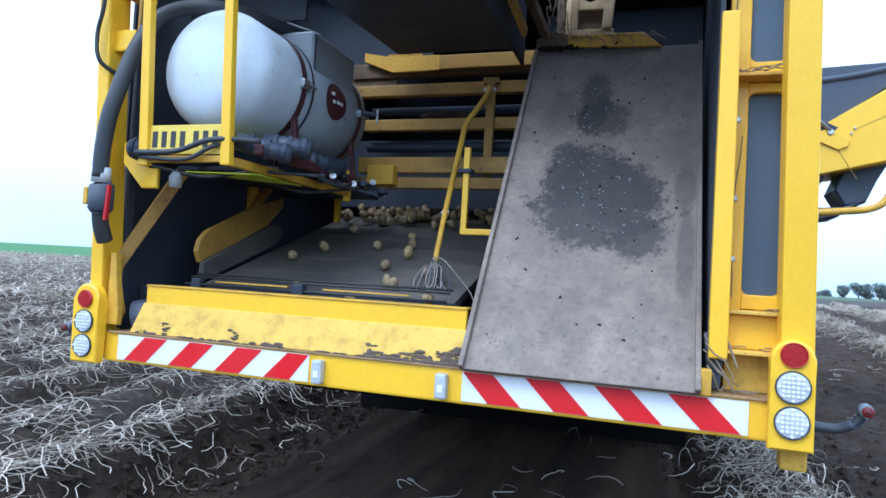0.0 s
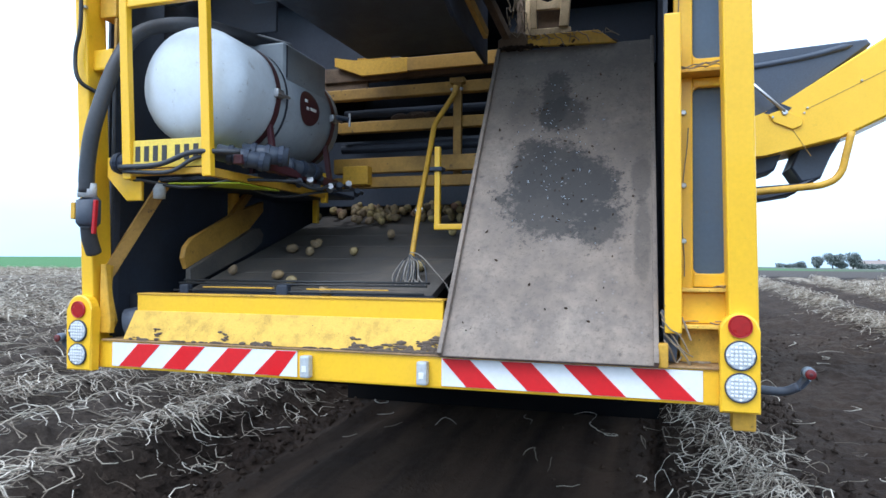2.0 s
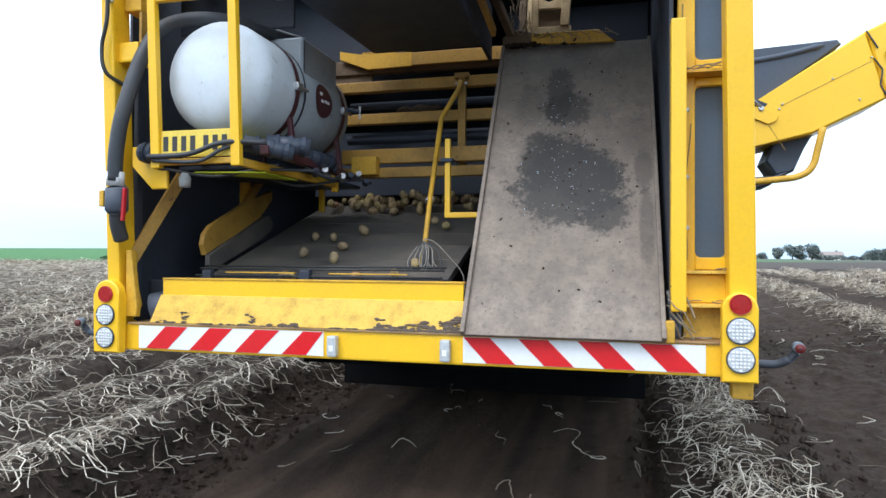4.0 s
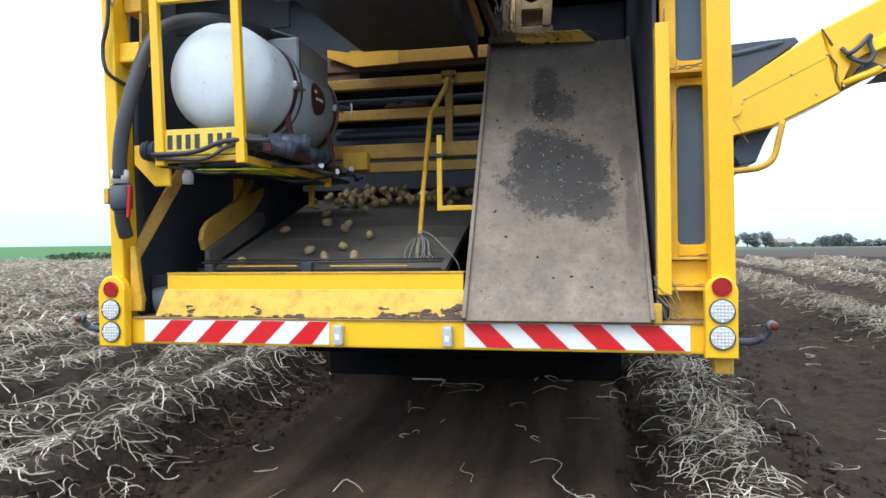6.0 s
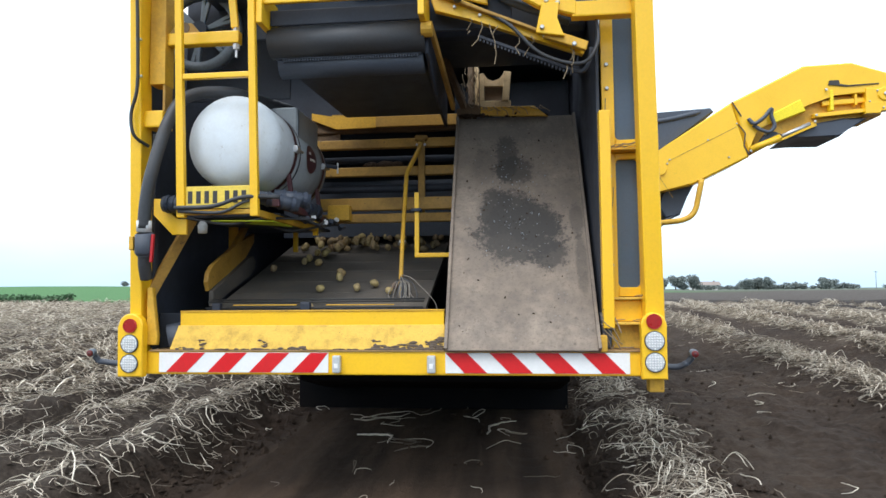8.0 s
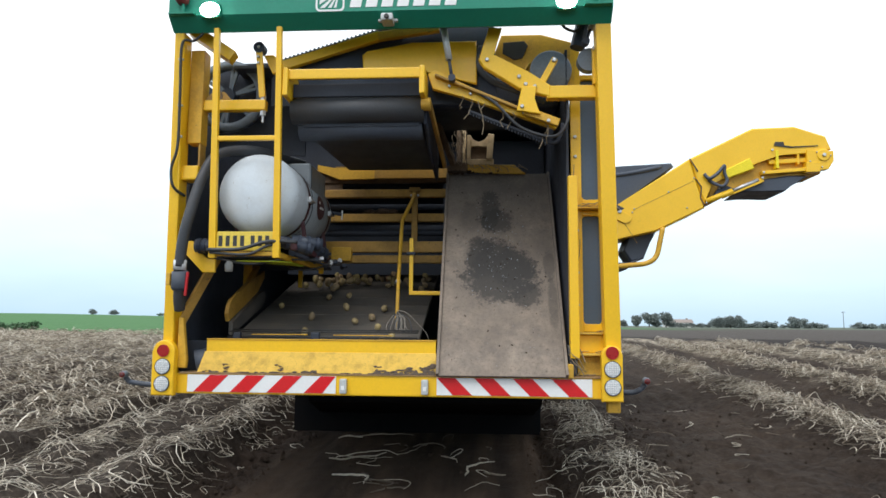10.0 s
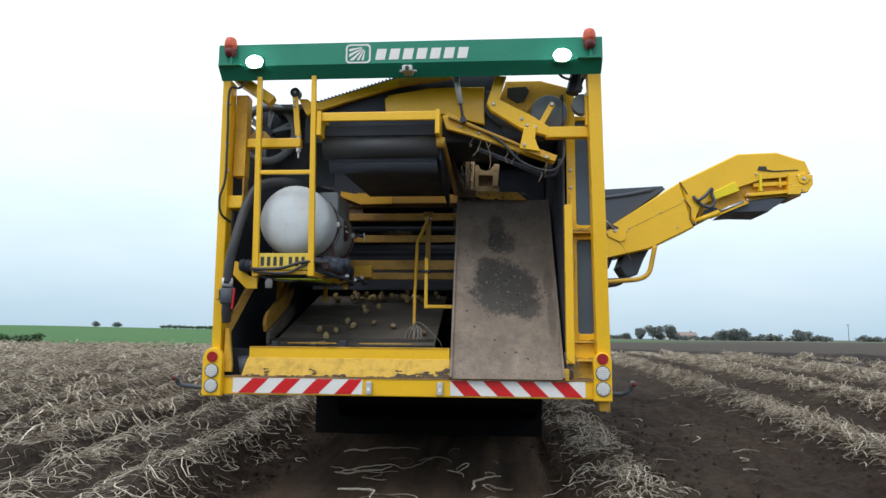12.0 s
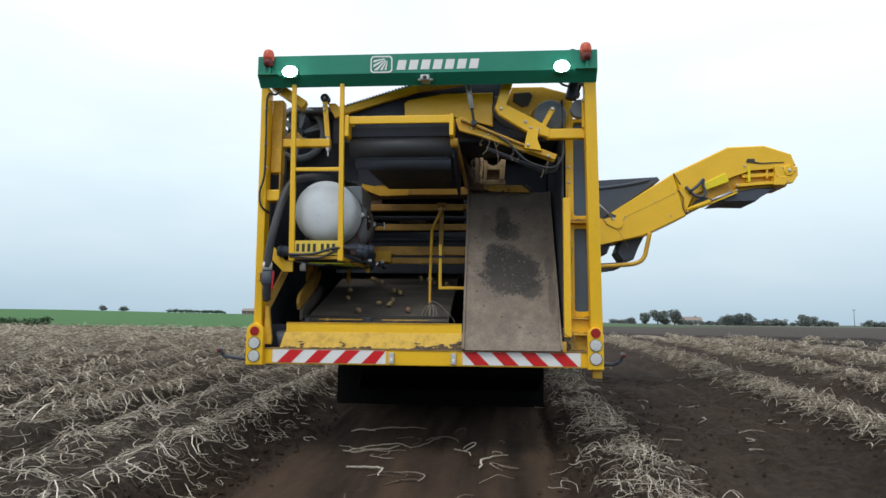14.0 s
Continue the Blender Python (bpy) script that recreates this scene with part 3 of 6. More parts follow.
def build_haulm():
    rng = np.random.default_rng(11)
    for n, length, thick, lift, seed, keep in ((34000, 0.52, 0.0042, 0.13, 1, 0.20), (44000, 0.34, 0.0033, 0.08, 3, 0.30)):
        p = scatter(rng, n, -13.0, -1.85, -2.5, 22.0)
        crest = 0.5 + 0.5 * np.cos(2 * math.pi * (p[:, 0] + 2.10) / 0.91)
        clump = lattice(p[:, 0] * 1.9, p[:, 1] * 1.3, 21) + 0.5
        gap = ease(np.cos(2 * math.pi * (p[:, 0] + 3.47) / 1.82), 0.2, 0.9)
        p = p[rng.random(len(p)) < (keep + (1 - keep) * crest) * (0.05 + 1.5 * clump) * (1 - 0.88 * gap)]
        stalks("haulm_field", "pale dry potato haulm strewn over standing ridges", p, length, thick, lift, seed, 0.3)
    p = scatter(rng, 520, 0, 1, -2.5, 12.0)
    p[:, 0] = -1.80 + rng.normal(0, 0.10, len(p)) - 0.10 * lattice(p[:, 1] * 0.6, p[:, 1] * 0 - 0.36, 3)
    p = p[rng.random(len(p)) < 0.25 + lattice(p[:, 1] * 1.4, p[:, 1] * 0, 27) + 0.4]
    stalks("haulm_flank", "dry stems hanging over the flank of the standing ridge", p, 0.32, 0.0036, 0.07, 9, 0.1)
    p = scatter(rng, 34000, -46.0, -3.5, 7.0, 31.0)
    gap = ease(np.cos(2 * math.pi * (p[:, 0] + 3.47) / 1.82), 0.2, 0.9) * (1 - 0.5 * ease(p[:, 1], 14, 30))
    p = p[rng.random(len(p)) > 0.85 * gap]
    stalks("far_haulm_field", "pale dry haulm over the ridges further off", p, 0.60, 0.0078, 0.16, 2, 0.2, 6)
    for i, c in enumerate(WINDROWS):
        n = (7000, 9500, 8500, 7500, 6500, 5000, 3500)[i]
        far = min(26, 42 - 1.5 * c)
        p = scatter(rng, n, 0, 1, -3.0 if i < 2 else 2.0, far)
        p[:, 0] = c - (0.08 if i == 0 else 0.05) + rng.normal(0, 0.20 if i == 0 else 0.165, n) - 0.10 * lattice(p[:, 1] * 0.6, p[:, 1] * 0 + c * 0.2, 3)
        clump = lattice(p[:, 0] * 2.2, p[:, 1] * 1.5, 31 + i) + 0.5
        p = p[rng.random(n) < np.clip((2.2 if i < 2 else 3.2) * (clump - 0.22), 0.03, 1)]
        stalks("haulm_windrow", "dense windrow of straw-coloured dry potato haulm", p, 0.26 if i == 0 else 0.34, 0.0033 + 0.0011 * i, 0.14, 40 + i, 0.2, 9 if i == 0 else 7 if i < 2 else 4, 0.08)
    p = np.concatenate([scatter(rng, 75, -1.5, 1.5, -0.6, 9.0), scatter(rng, 150, 2.2, 7.5, 0.0, 16.0)])
    stalks("loose_haulm", "few dry stems lying loose on bare lifted soil", p, 0.34, 0.0044, 0.08, 60, k=9)
    # thicker stems that fell off the machine in small tangles
    tangles = ((-0.70, 8.2, 3), (-0.40, 7.4, 4), (-0.33, 6.35, 5), (0.15, 7.7, 2), (0.38, 7.2, 2), (0.66, 6.75, 3))
    p = np.concatenate([np.array((x, y)) + rng.normal(0, 0.11, (n, 2)) for x, y, n in tangles])
    stalks("fallen_haulm", "tangles of thick pale stems dropped on the lifted bed", p, 0.68, 0.0095, 0.06, 61, k=12)


build_haulm()


def build_clods():
    """Crumbs and clods of soil on the beds and slopes."""
    rng = np.random.default_rng(5)
    n = 9000
    p = scatter(rng, n, -7.0, 6.5, -0.6, 11.0)
    r = 0.005 + 0.026 * rng.random(n) ** 5
    # lumps that have rolled down the flanks of the ridge and the windrow
    for count, x, wide in ((4200, -1.72, 0.22), (1600, 1.36, 0.16), (1600, 2.3, 0.2)):
        q = scatter(rng, count, 0, 1, -1.5, 9.0)
        q[:, 0] = x + rng.normal(0, wide, count)
        p = np.concatenate([p, q])
        r = np.concatenate([r, 0.007 + 0.034 * rng.random(count) ** 3])
    keep = (np.abs(p[:, 0]) > 1.3) | (rng.random(len(p)) < 0.25)
    p, r = p[keep], r[keep]
    n = len(p)
    octa = np.array([(1, 0, 0), (0, 1, 0), (-1, 0, 0), (0, -1, 0), (0, 0, 1), (0, 0, -0.6)], float)
    tri = np.array([(0, 1, 4), (1, 2, 4), (2, 3, 4), (3, 0, 4), (1, 0, 5), (2, 1, 5), (3, 2, 5), (0, 3, 5)])
    v = octa[None] * r[:, None, None] * rng.uniform(0.6, 1.3, (n, 6, 1))
    v[..., 0] += p[:, :1]
    v[..., 1] += p[:, 1:]
    v[..., 2] += height(p[:, 0], p[:, 1])[:, None] + r[:, None] * 0.3
    f = (np.arange(n) * 6)[:, None, None] + tri
    me = bpy.data.meshes.new("soil_clods")
    me.from_pydata(v.reshape(-1, 3).tolist(), [], f.reshape(-1, 3).tolist())
    me.materials.append(SOIL)
    tagged(new("soil_clods", me), "crumbly dark brown soil clods on the beds", "soil", kind="stuff")


build_clods()


# ---------- the harvester ----------
harvester = tagged(new("potato_harvester"), "yellow self-propelled potato harvester with green top beam", "harvester")
HV = harvester


def striped_board(x0, x1, lean):
    """A white board with slanting red bands; lean +1: they lean to the right at the top."""
    board = part("warning_board", box(x0, x1, -0.006, 0.0, 0.922, 1.052, 0.002), WHITE, HV, "white reflective board with slanting red bands")
    z0, z1, run = 0.924, 1.050, 0.126
    start = x0 + (0.05 if lean > 0 else -0.005)
    for k in range(5):
        a = start + 0.284 * k
        low, high = (a, a + run) if lean > 0 else (a + run, a)
        outline = [(low, z0), (low + 0.142, z0), (high + 0.142, z1), (high, z1)]
        lim = [(min(max(u, x0 + 0.002), x1 - 0.002), v) for u, v in outline]
        if lim[1][0] - lim[0][0] < 0.01 and lim[2][0] - lim[3][0] < 0.01:
            continue
        part("red_band", prism(lim, -0.0085, -0.006, edge=0), RED, board, "red reflective band")


def build_bumper():
    part("bumper_beam", box(-1.63, 1.62, 0.0, 0.14, 0.908, 1.058, 0.010), YELLOW, HV)
    part("bumper_ledge", box(-1.60, 1.60, -0.012, 0.20, 1.058, 1.068, 0.003), SOILED, HV, "soil-stained ledge")
    striped_board(-1.53, -0.385, 1)
    striped_board(0.372, 1.512, -1)
    for x in (-0.325, 0.285):
        lamp = part("plate_lamp", box(x - 0.026, x + 0.026, -0.045, 0.0, 0.925, 1.035, 0.010), ZINC, HV, "pale grey lamp box")
        part("lens", box(x - 0.012, x + 0.012, -0.048, -0.044, 0.955, 0.985, 0.002), WHITE, lamp)
    # step: an upright rail over a sloping soiled plate
    part("step_rail", box(-1.415, 0.36, 0.05, 0.075, 1.222, 1.314, 0.004), YELLOW, HV)
    part("step_flange", box(-1.415, 0.36, 0.044, 0.13, 1.314, 1.323, 0.003), OLD_YELLOW, HV)
    part("step_plate", hexa(bmesh.new(), [(-1.46, -0.005, 1.07), (0.365, -0.005, 1.07), (0.365, 0.02, 1.07), (-1.46, 0.02, 1.07), (-1.425, 0.045, 1.226), (0.365, 0.045, 1.226), (0.365, 0.07, 1.226), (-1.425, 0.07, 1.226)], 0.004), MUDDY, HV, "yellow step plate with dried soil")
    rng = random.Random(4)
    bm = bmesh.new()
    for k in range(46):
        x = rng.choice((rng.gauss(-0.1, 0.25), rng.gauss(-0.85, 0.1), rng.uniform(-1.4, 0.36), rng.gauss(0.25, 0.08)))
        if -1.42 < x < 0.36:
            r = rng.uniform(0.003, 0.011)
            bmesh.ops.create_icosphere(bm, subdivisions=1, radius=r, matrix=Matrix.Translation((x, -0.004 + rng.uniform(-0.004, 0.008), 1.070 + r * 0.3)) @ Matrix.Diagonal((rng.uniform(1, 6.0), 1, rng.uniform(0.4, 1.0), 1)))
    for k in range(210):
        u = rng.random()
        x, rise, r = (0.35 - 0.42 * u * u, rng.uniform(0, 1) ** 2 * (0.085 - 0.06 * u), rng.uniform(0.006, 0.016)) if k < 120 else (rng.choice((-0.62, -0.60, -1.33, -0.08, -0.05)) + rng.gauss(0, 0.035), abs(rng.gauss(0, 0.012)), rng.uniform(0.005, 0.013)) if k < 165 else (rng.choice((-0.075, -1.24, -0.82)) + rng.gauss(0, 0.012), rng.uniform(0, 0.06), rng.uniform(0.004, 0.010))
        bmesh.ops.create_icosphere(bm, subdivisions=1, radius=r, matrix=Matrix.Translation((x, -0.008 + rise * 0.32, 1.071 + rise)) @ Matrix.Diagonal((rng.uniform(0.9, 2.6), 0.35, rng.uniform(0.35, 0.9), 1)))
    tagged(part("caked_soil", bm, MUD, HV, "lumps of dried soil along the ledge"), kind="stuff")
    for side, x0, x1 in ((-1, -1.78, -1.61), (1, 1.572, 1.722)):
        xc = (x0 + x1) / 2
        w = (x1 - x0) / 2
        arc = [(xc + w * math.cos(math.radians(a)), 1.225 + w * math.sin(math.radians(a))) for a in range(0, 181, 15)]
        cluster = part("lamp_bracket", prism([(x0, 0.898), (x1, 0.898)] + arc, -0.075, -0.01, edge=0.008), YELLOW, HV, "yellow rear lamp bracket with rounded top")
        up = 0.006 if side < 0 else 0.022
        for z, r, mat_, name, label in ((1.225 + up, 0.042, REDLENS, "reflector", "round red reflector"), (1.108 + up, 0.056, LENS, "tail_lamp", "round clear tail lamp"), (0.980 + up, 0.056, LENS, "tail_lamp", "round clear tail lamp")):
            lamp = part(name, disc(xc, -0.086, -0.075, z, r, rim=0.004), mat_, cluster, label)
            ring = bmesh.new()
            n = 32
            loops = []
            for rr, yy in ((r, -0.076), (r, -0.086), (r + 0.004, -0.086), (r + 0.004, -0.076)):
                loops.append([ring.verts.new((xc + rr * math.cos(2 * math.pi * i / n), yy, z + rr * math.sin(2 * math.pi * i / n))) for i in range(n)])
            for p, q in zip(loops, loops[1:]):
                for i in range(n):
                    ring.faces.new((p[i], p[(i + 1) % n], q[(i + 1) % n], q[i]))
            part("rim", ring, BLACK if name == "tail_lamp" else REDPLASTIC, cluster, "", True)
            if name == "tail_lamp":
                dots = bmesh.new()
                for i in range(-3, 4):
                    for j in range(-3, 4):
                        if i * i + j * j < 10:
                            disc(xc + i * 0.016, -0.0945, -0.089, z + j * 0.016, 0.006, 6, 0.002, dots)
                tagged(part("diode_grid", dots, WHITE, cluster, "grid of pale diodes"), kind="stuff")
        part("bracket_arm", box(xc - 0.06, xc + 0.06, -0.01, 0.10, 0.93, 1.04), YELLOW, HV)
    part("tow_post", box(1.625, 1.715, 0.0, 0.09, 0.812, 0.90, 0.008), OLD_YELLOW, HV, "worn yellow stub under the lamps")


build_bumper()


def build_frame():
    for s, xb, xt in ((-1, -1.68, -1.625), (1, 1.675, 1.61)):
        inner = 0.024 if s < 0 else 0.058
        part("corner_post", hexa(bmesh.new(), [(xb - 0.058, 0.0, 0.95), (xb + inner, 0.0, 0.95), (xb + inner, 0.14, 0.95), (xb - 0.058, 0.14, 0.95), (xt - 0.055, -0.20, 3.69), (xt + inner, -0.20, 3.69), (xt + inner, -0.06, 3.69), (xt - 0.055, -0.06, 3.69)], 0.012), YELLOW, HV)
    # green top beam with its bent lower edge
    beam_ = part("top_beam", prism([(-0.30, 3.972), (-0.30, 3.775), (-0.20, 3.680), (-0.10, 3.72), (0.02, 3.81), (0.02, 3.972)], -1.69, 1.67, "x", 0.006), GREEN, HV, "green painted steel top beam")
    # white emblem in plain shapes
    n = 0.0035
    yb = -0.30
    x0, x1, z0, z1 = -0.545, -0.325, 3.778, 3.952
    w = 0.014
    em = bmesh.new()
    xc, zc = (x0 + x1) / 2, (z0 + z1) / 2

    def rounded(inset, y):
        """A loop of points round the emblem, its corners drawn round."""
        out = []
        hx, hz, rr = (x1 - x0) / 2 - inset, (z1 - z0) / 2 - inset, 0.035 - 0.6 * inset
        for sx, sz, a0 in ((1, 1, 0), (-1, 1, 90), (-1, -1, 180), (1, -1, 270)):
            for k in range(5):
                t = math.radians(a0 + 22.5 * k)
                out.append(em.verts.new((xc + sx * (hx - rr) + rr * math.cos(t), y, zc + sz * (hz - rr) + rr * math.sin(t))))
        return out

    loops = [rounded(0, yb), rounded(0, yb - n), rounded(w, yb - n), rounded(w, yb)]
    for p, q in zip(loops, loops[1:]):
        for k in range(20):
            em.faces.new((p[k], p[(k + 1) % 20], q[(k + 1) % 20], q[k]))
    fx, fz = x0 + 0.045, z0 + 0.022

    def reach(t):
        """The far end of a ray that leaves the emblem's lower corner at t."""
        d = min((x1 - 0.030 - fx) / max(math.cos(t), 1e-3), (z1 - 0.028 - fz) / max(math.sin(t), 1e-3))
        return fx + d * math.cos(t), fz + d * math.sin(t)

    for k in range(5):
        a, b = math.radians(8 + 16.5 * k), math.radians(17 + 16.5 * k)
        r0 = 0.035
        ray = [(fx + r0 * math.cos(a), fz + r0 * math.sin(a)), reach(a), reach(b), (fx + r0 * math.cos(b), fz + r0 * math.sin(b))]
        prism([(x0 + x1 - u, z0 + z1 - v) for u, v in ray], yb - n, yb, edge=0, bm=em)
    part("emblem", em, WHITE, beam_, "white rounded emblem of spreading rays")
    for k in range(7):
        a = -0.285 + 0.119 * k
        part("lettering_bar", prism([(a, 3.805), (a + 0.085, 3.805), (a + 0.103, 3.905), (a + 0.018, 3.905)], yb - n, yb, edge=0.001), WHITE, beam_, "white lettering as plain bar")
    for x in (-1.57, 1.555):
        beacon = part("beacon", tube([(x, -0.33, 3.915), (x, -0.33, 3.945), (x, -0.33, 3.985), (x, -0.33, 4.015), (x, -0.33, 4.028)], [0.052, 0.056, 0.054, 0.043, 0.020], 18), ORANGE, HV, "orange warning beacon", True)
        part("beacon_base", tube([(x, -0.33, 3.85), (x, -0.33, 3.875), (x, -0.33, 3.916)], [0.030, 0.05, 0.054], 16), DULLRED, beacon, "", True)
        part("beacon_stem", tube([(x + 0.01, -0.33, 3.775), (x + 0.01, -0.33, 3.87)], 0.012), GREEN, beacon)
        part("beacon_foot", box(x - 0.10, x + 0.10, -0.345, -0.295, 3.768, 3.782, 0.003), GREEN, beacon)
    part("beacon_cap", tube([(1.46, -0.05, 3.97), (1.46, -0.05, 4.05), (1.46, -0.05, 4.075)], [0.06, 0.06, 0.03], 16), BLACK, HV, "black dome behind the beacon", True)
    for x in (-1.341, 1.323):
        lamp = part("work_lamp", box(x - 0.072, x + 0.072, -0.345, -0.30, 3.735, 3.845, 0.02), GREEN, HV, "rectangular lit work lamp")
        part("lit_lens", oval(x, -0.366, -0.346, 3.79, 0.074, 0.055), GLOW, lamp, "glowing white lens")
    cam_box = part("rear_camera", box(-0.045, 0.045, -0.33, -0.20, 3.69, 3.745, 0.012), ZINC, HV, "small pale camera under the beam")
    part("camera_lens", disc(0.0, -0.345, -0.33, 3.715, 0.018), INK, cam_box)
    part("camera_bracket", box(-0.075, 0.075, -0.26, -0.23, 3.71, 3.73), ZINC, cam_box)
    # left inner upright with its slot and block
    part("inner_upright", box(-1.605, -1.495, -0.06, 0.06, 2.84, 3.60, 0.008), OLD_YELLOW, HV)
    part("slot_strip", box(-1.515, -1.497, -0.05, 0.05, 2.66, 2.84), GRIMY, HV)
    part("upright_block", box(-1.63, -1.495, -0.08, 0.06, 2.545, 2.66, 0.012), YELLOW, HV)
    part("lower_upright", box(-1.665, -1.635, 0.10, 0.15, 1.07, 2.545, 0.008), SHADED_DARK, HV)
    part("cable", tube(smooth_line([(-1.45, -0.20, 3.675), (-1.52, -0.21, 3.61), (-1.605, -0.222, 3.58), (-1.615, -0.195, 3.2), (-1.625, -0.168, 2.8), (-1.672, -0.155, 2.62), (-1.655, -0.145, 2.48), (-1.60, -0.06, 2.42)]), 0.011, 8), INK, HV, "thin dark cable clipped to the post", True)
    for z in (3.46, 3.10, 2.86):
        y = -0.20 * (z - 0.95) / 2.74 - 0.012
        part("cable_clip", box(-1.636, -1.598, y - 0.014, y + 0.006, z, z + 0.016, 0.003), STEEL, HV)
    # right side: slim inner post, framed blue-grey panels
    part("inner_post", box(1.362, 1.432, 0.02, 0.10, 1.20, 2.58, 0.008), YELLOW, HV)
    part("panel_stile", box(1.405, 1.487, 0.20, 0.235, 1.06, 3.66), YELLOW, HV)
    part("panel_stile", box(1.628, 1.70, 0.20, 0.235, 1.06, 3.66), YELLOW, HV)
    for z0, z1 in ((1.395, 1.455), (2.295, 2.335), (2.375, 2.425), (3.40, 3.44)):
        part("panel_rail", box(1.487, 1.628, 0.20, 0.235, z0, z1), YELLOW, HV)
    part("panel_ledge", box(1.40, 1.64, 0.10, 0.235, 2.338, 2.352, 0.003), OLD_YELLOW, HV)
    for z0, z1 in ((1.45, 2.30), (2.42, 3.41)):
        part("side_panel", box(1.48, 1.635, 0.238, 0.262, z0, z1, 0.004), PANEL, HV, "matt blue-grey panel")
    for z, up in ((1.455, 1), (2.295, -1), (2.425, 1), (3.40, -1)):
        for x, out in ((1.487, 1), (1.628, -1)):
            curve = [(x + out * 0.028 * (1 - math.sin(math.radians(q))), z + up * 0.028 * (1 - math.cos(math.radians(q)))) for q in range(0, 91, 15)]
            part("corner_fillet", prism([(x, z)] + curve, 0.203, 0.232, edge=0), YELLOW, HV)
    part("lower_box", box(1.425, 1.64, 0.10, 0.22, 1.24, 1.375, 0.008), YELLOW, HV)
    part("lower_shelf", box(1.42, 1.64, 0.03, 0.22, 1.222, 1.238, 0.003), MUDDY, HV)
    part("lower_shelf", box(1.41, 1.64, 0.05, 0.22, 1.378, 1.392, 0.003), MUDDY, HV)
    part("lower_plate", box(1.425, 1.64, 0.12, 0.21, 1.07, 1.222, 0.006), MUDDY, HV)
    for z in (1.85, 2.18, 1.60):
        bolt(1.447, 0.20, z, HV)
    for z in (2.42, 2.58):
        bolt(1.44, 0.20, z + 0.35, HV)
    stem = random.Random(8)
    bm = bmesh.new()
    for k in range(8):
        x, z = 1.44 + stem.uniform(-0.02, 0.03), stem.uniform(1.5, 2.75)
        lean, run = stem.uniform(-0.012, 0.012), stem.uniform(0.04, 0.09)
        pts = [(x + lean * j + stem.uniform(-0.003, 0.003), 0.192 + stem.uniform(-0.004, 0.003), z - run * j) for j in range(4)]
        tube(smooth_line(pts, 3), 0.0026, 5, bm=bm)
    for k in range(7):
        z = 2.36 + stem.uniform(-0.01, 0.02)
        x = stem.uniform(1.42, 1.56)
        tube(smooth_line([(x + 0.035 * j, 0.12 + stem.uniform(-0.03, 0.04), z + stem.uniform(-0.008, 0.012)) for j in range(4)], 3), 0.0028, 5, bm=bm)
    for k in range(6):
        x = 1.345 + stem.uniform(-0.01, 0.02)
        z = 1.32 - 0.03 * k
        run = stem.uniform(0.02, 0.05)
        pts = [(x + run * j, 0.02 + stem.uniform(-0.02, 0.02), z - stem.uniform(0.02, 0.05) * j) for j in range(4)]
        tube(smooth_line(pts, 3), stem.uniform(0.0025, 0.005), 5, bm=bm)
    for k in range(10):
        x = stem.uniform(1.38, 1.60)
        z = stem.choice((1.072, 1.242, 1.395))
        tube(smooth_line([(x + 0.03 * j, 0.05 + stem.uniform(-0.02, 0.03), z + stem.uniform(0, 0.012)) for j in range(4)], 3), 0.0028, 5, bm=bm)
    tagged(part("caught_haulm", bm, STRAWY, HV, "dry stems caught on the frame"), kind="stuff")
    part("rubber_scrap", hexa(bmesh.new(), [(1.365, 0.06, 1.08), (1.41, 0.05, 1.07), (1.41, 0.09, 1.07), (1.365, 0.10, 1.08), (1.345, 0.07, 1.30), (1.425, 0.06, 1.27), (1.425, 0.10, 1.27), (1.345, 0.11, 1.30)], 0.01), RUBBER, HV, "black rubber scrap beside the chute")
    part("chute_foot", box(1.335, 1.375, -0.04, 0.03, 1.06, 1.16, 0.006), OLD_YELLOW, HV)


build_frame()


def build_ladder():
    lad = part("ladder", hexa(bmesh.new(), [(-1.357, -0.14, 1.93), (-1.302, -0.14, 1.93), (-1.302, -0.10, 1.93), (-1.357, -0.10, 1.93), (-1.352, -0.24, 3.70), (-1.310, -0.24, 3.70), (-1.310, -0.20, 3.70), (-1.352, -0.20, 3.70)], 0.006), YELLOW, HV, "yellow access ladder with a plate")
    part("ladder_rail", hexa(bmesh.new(), [(-0.864, -0.14, 1.93), (-0.810, -0.14, 1.93), (-0.810, -0.10, 1.93), (-0.864, -0.10, 1.93), (-0.862, -0.24, 3.70), (-0.820, -0.24, 3.70), (-0.820, -0.20, 3.70), (-0.862, -0.20, 3.70)], 0.006), YELLOW, lad)
    part("rung", box(-1.31, -0.855, -0.185, -0.150, 2.825, 2.862), YELLOW, lad)
    part("rung", box(-1.31, -0.855, -0.135, -0.105, 1.945, 1.978), OLD_YELLOW, lad)
    plate = part("number_plate", box(-1.302, -0.864, -0.128, -0.116, 1.985, 2.132, 0.003), PLATE, lad, "yellow number plate")
    for k in range(7):
        a = -1.285 + 0.056 * k + (0.025 if k > 3 else 0)
        part("lettering_bar", box(a, a + 0.030, -0.1305, -0.128, 2.02, 2.10, 0), INK, plate)


build_ladder()


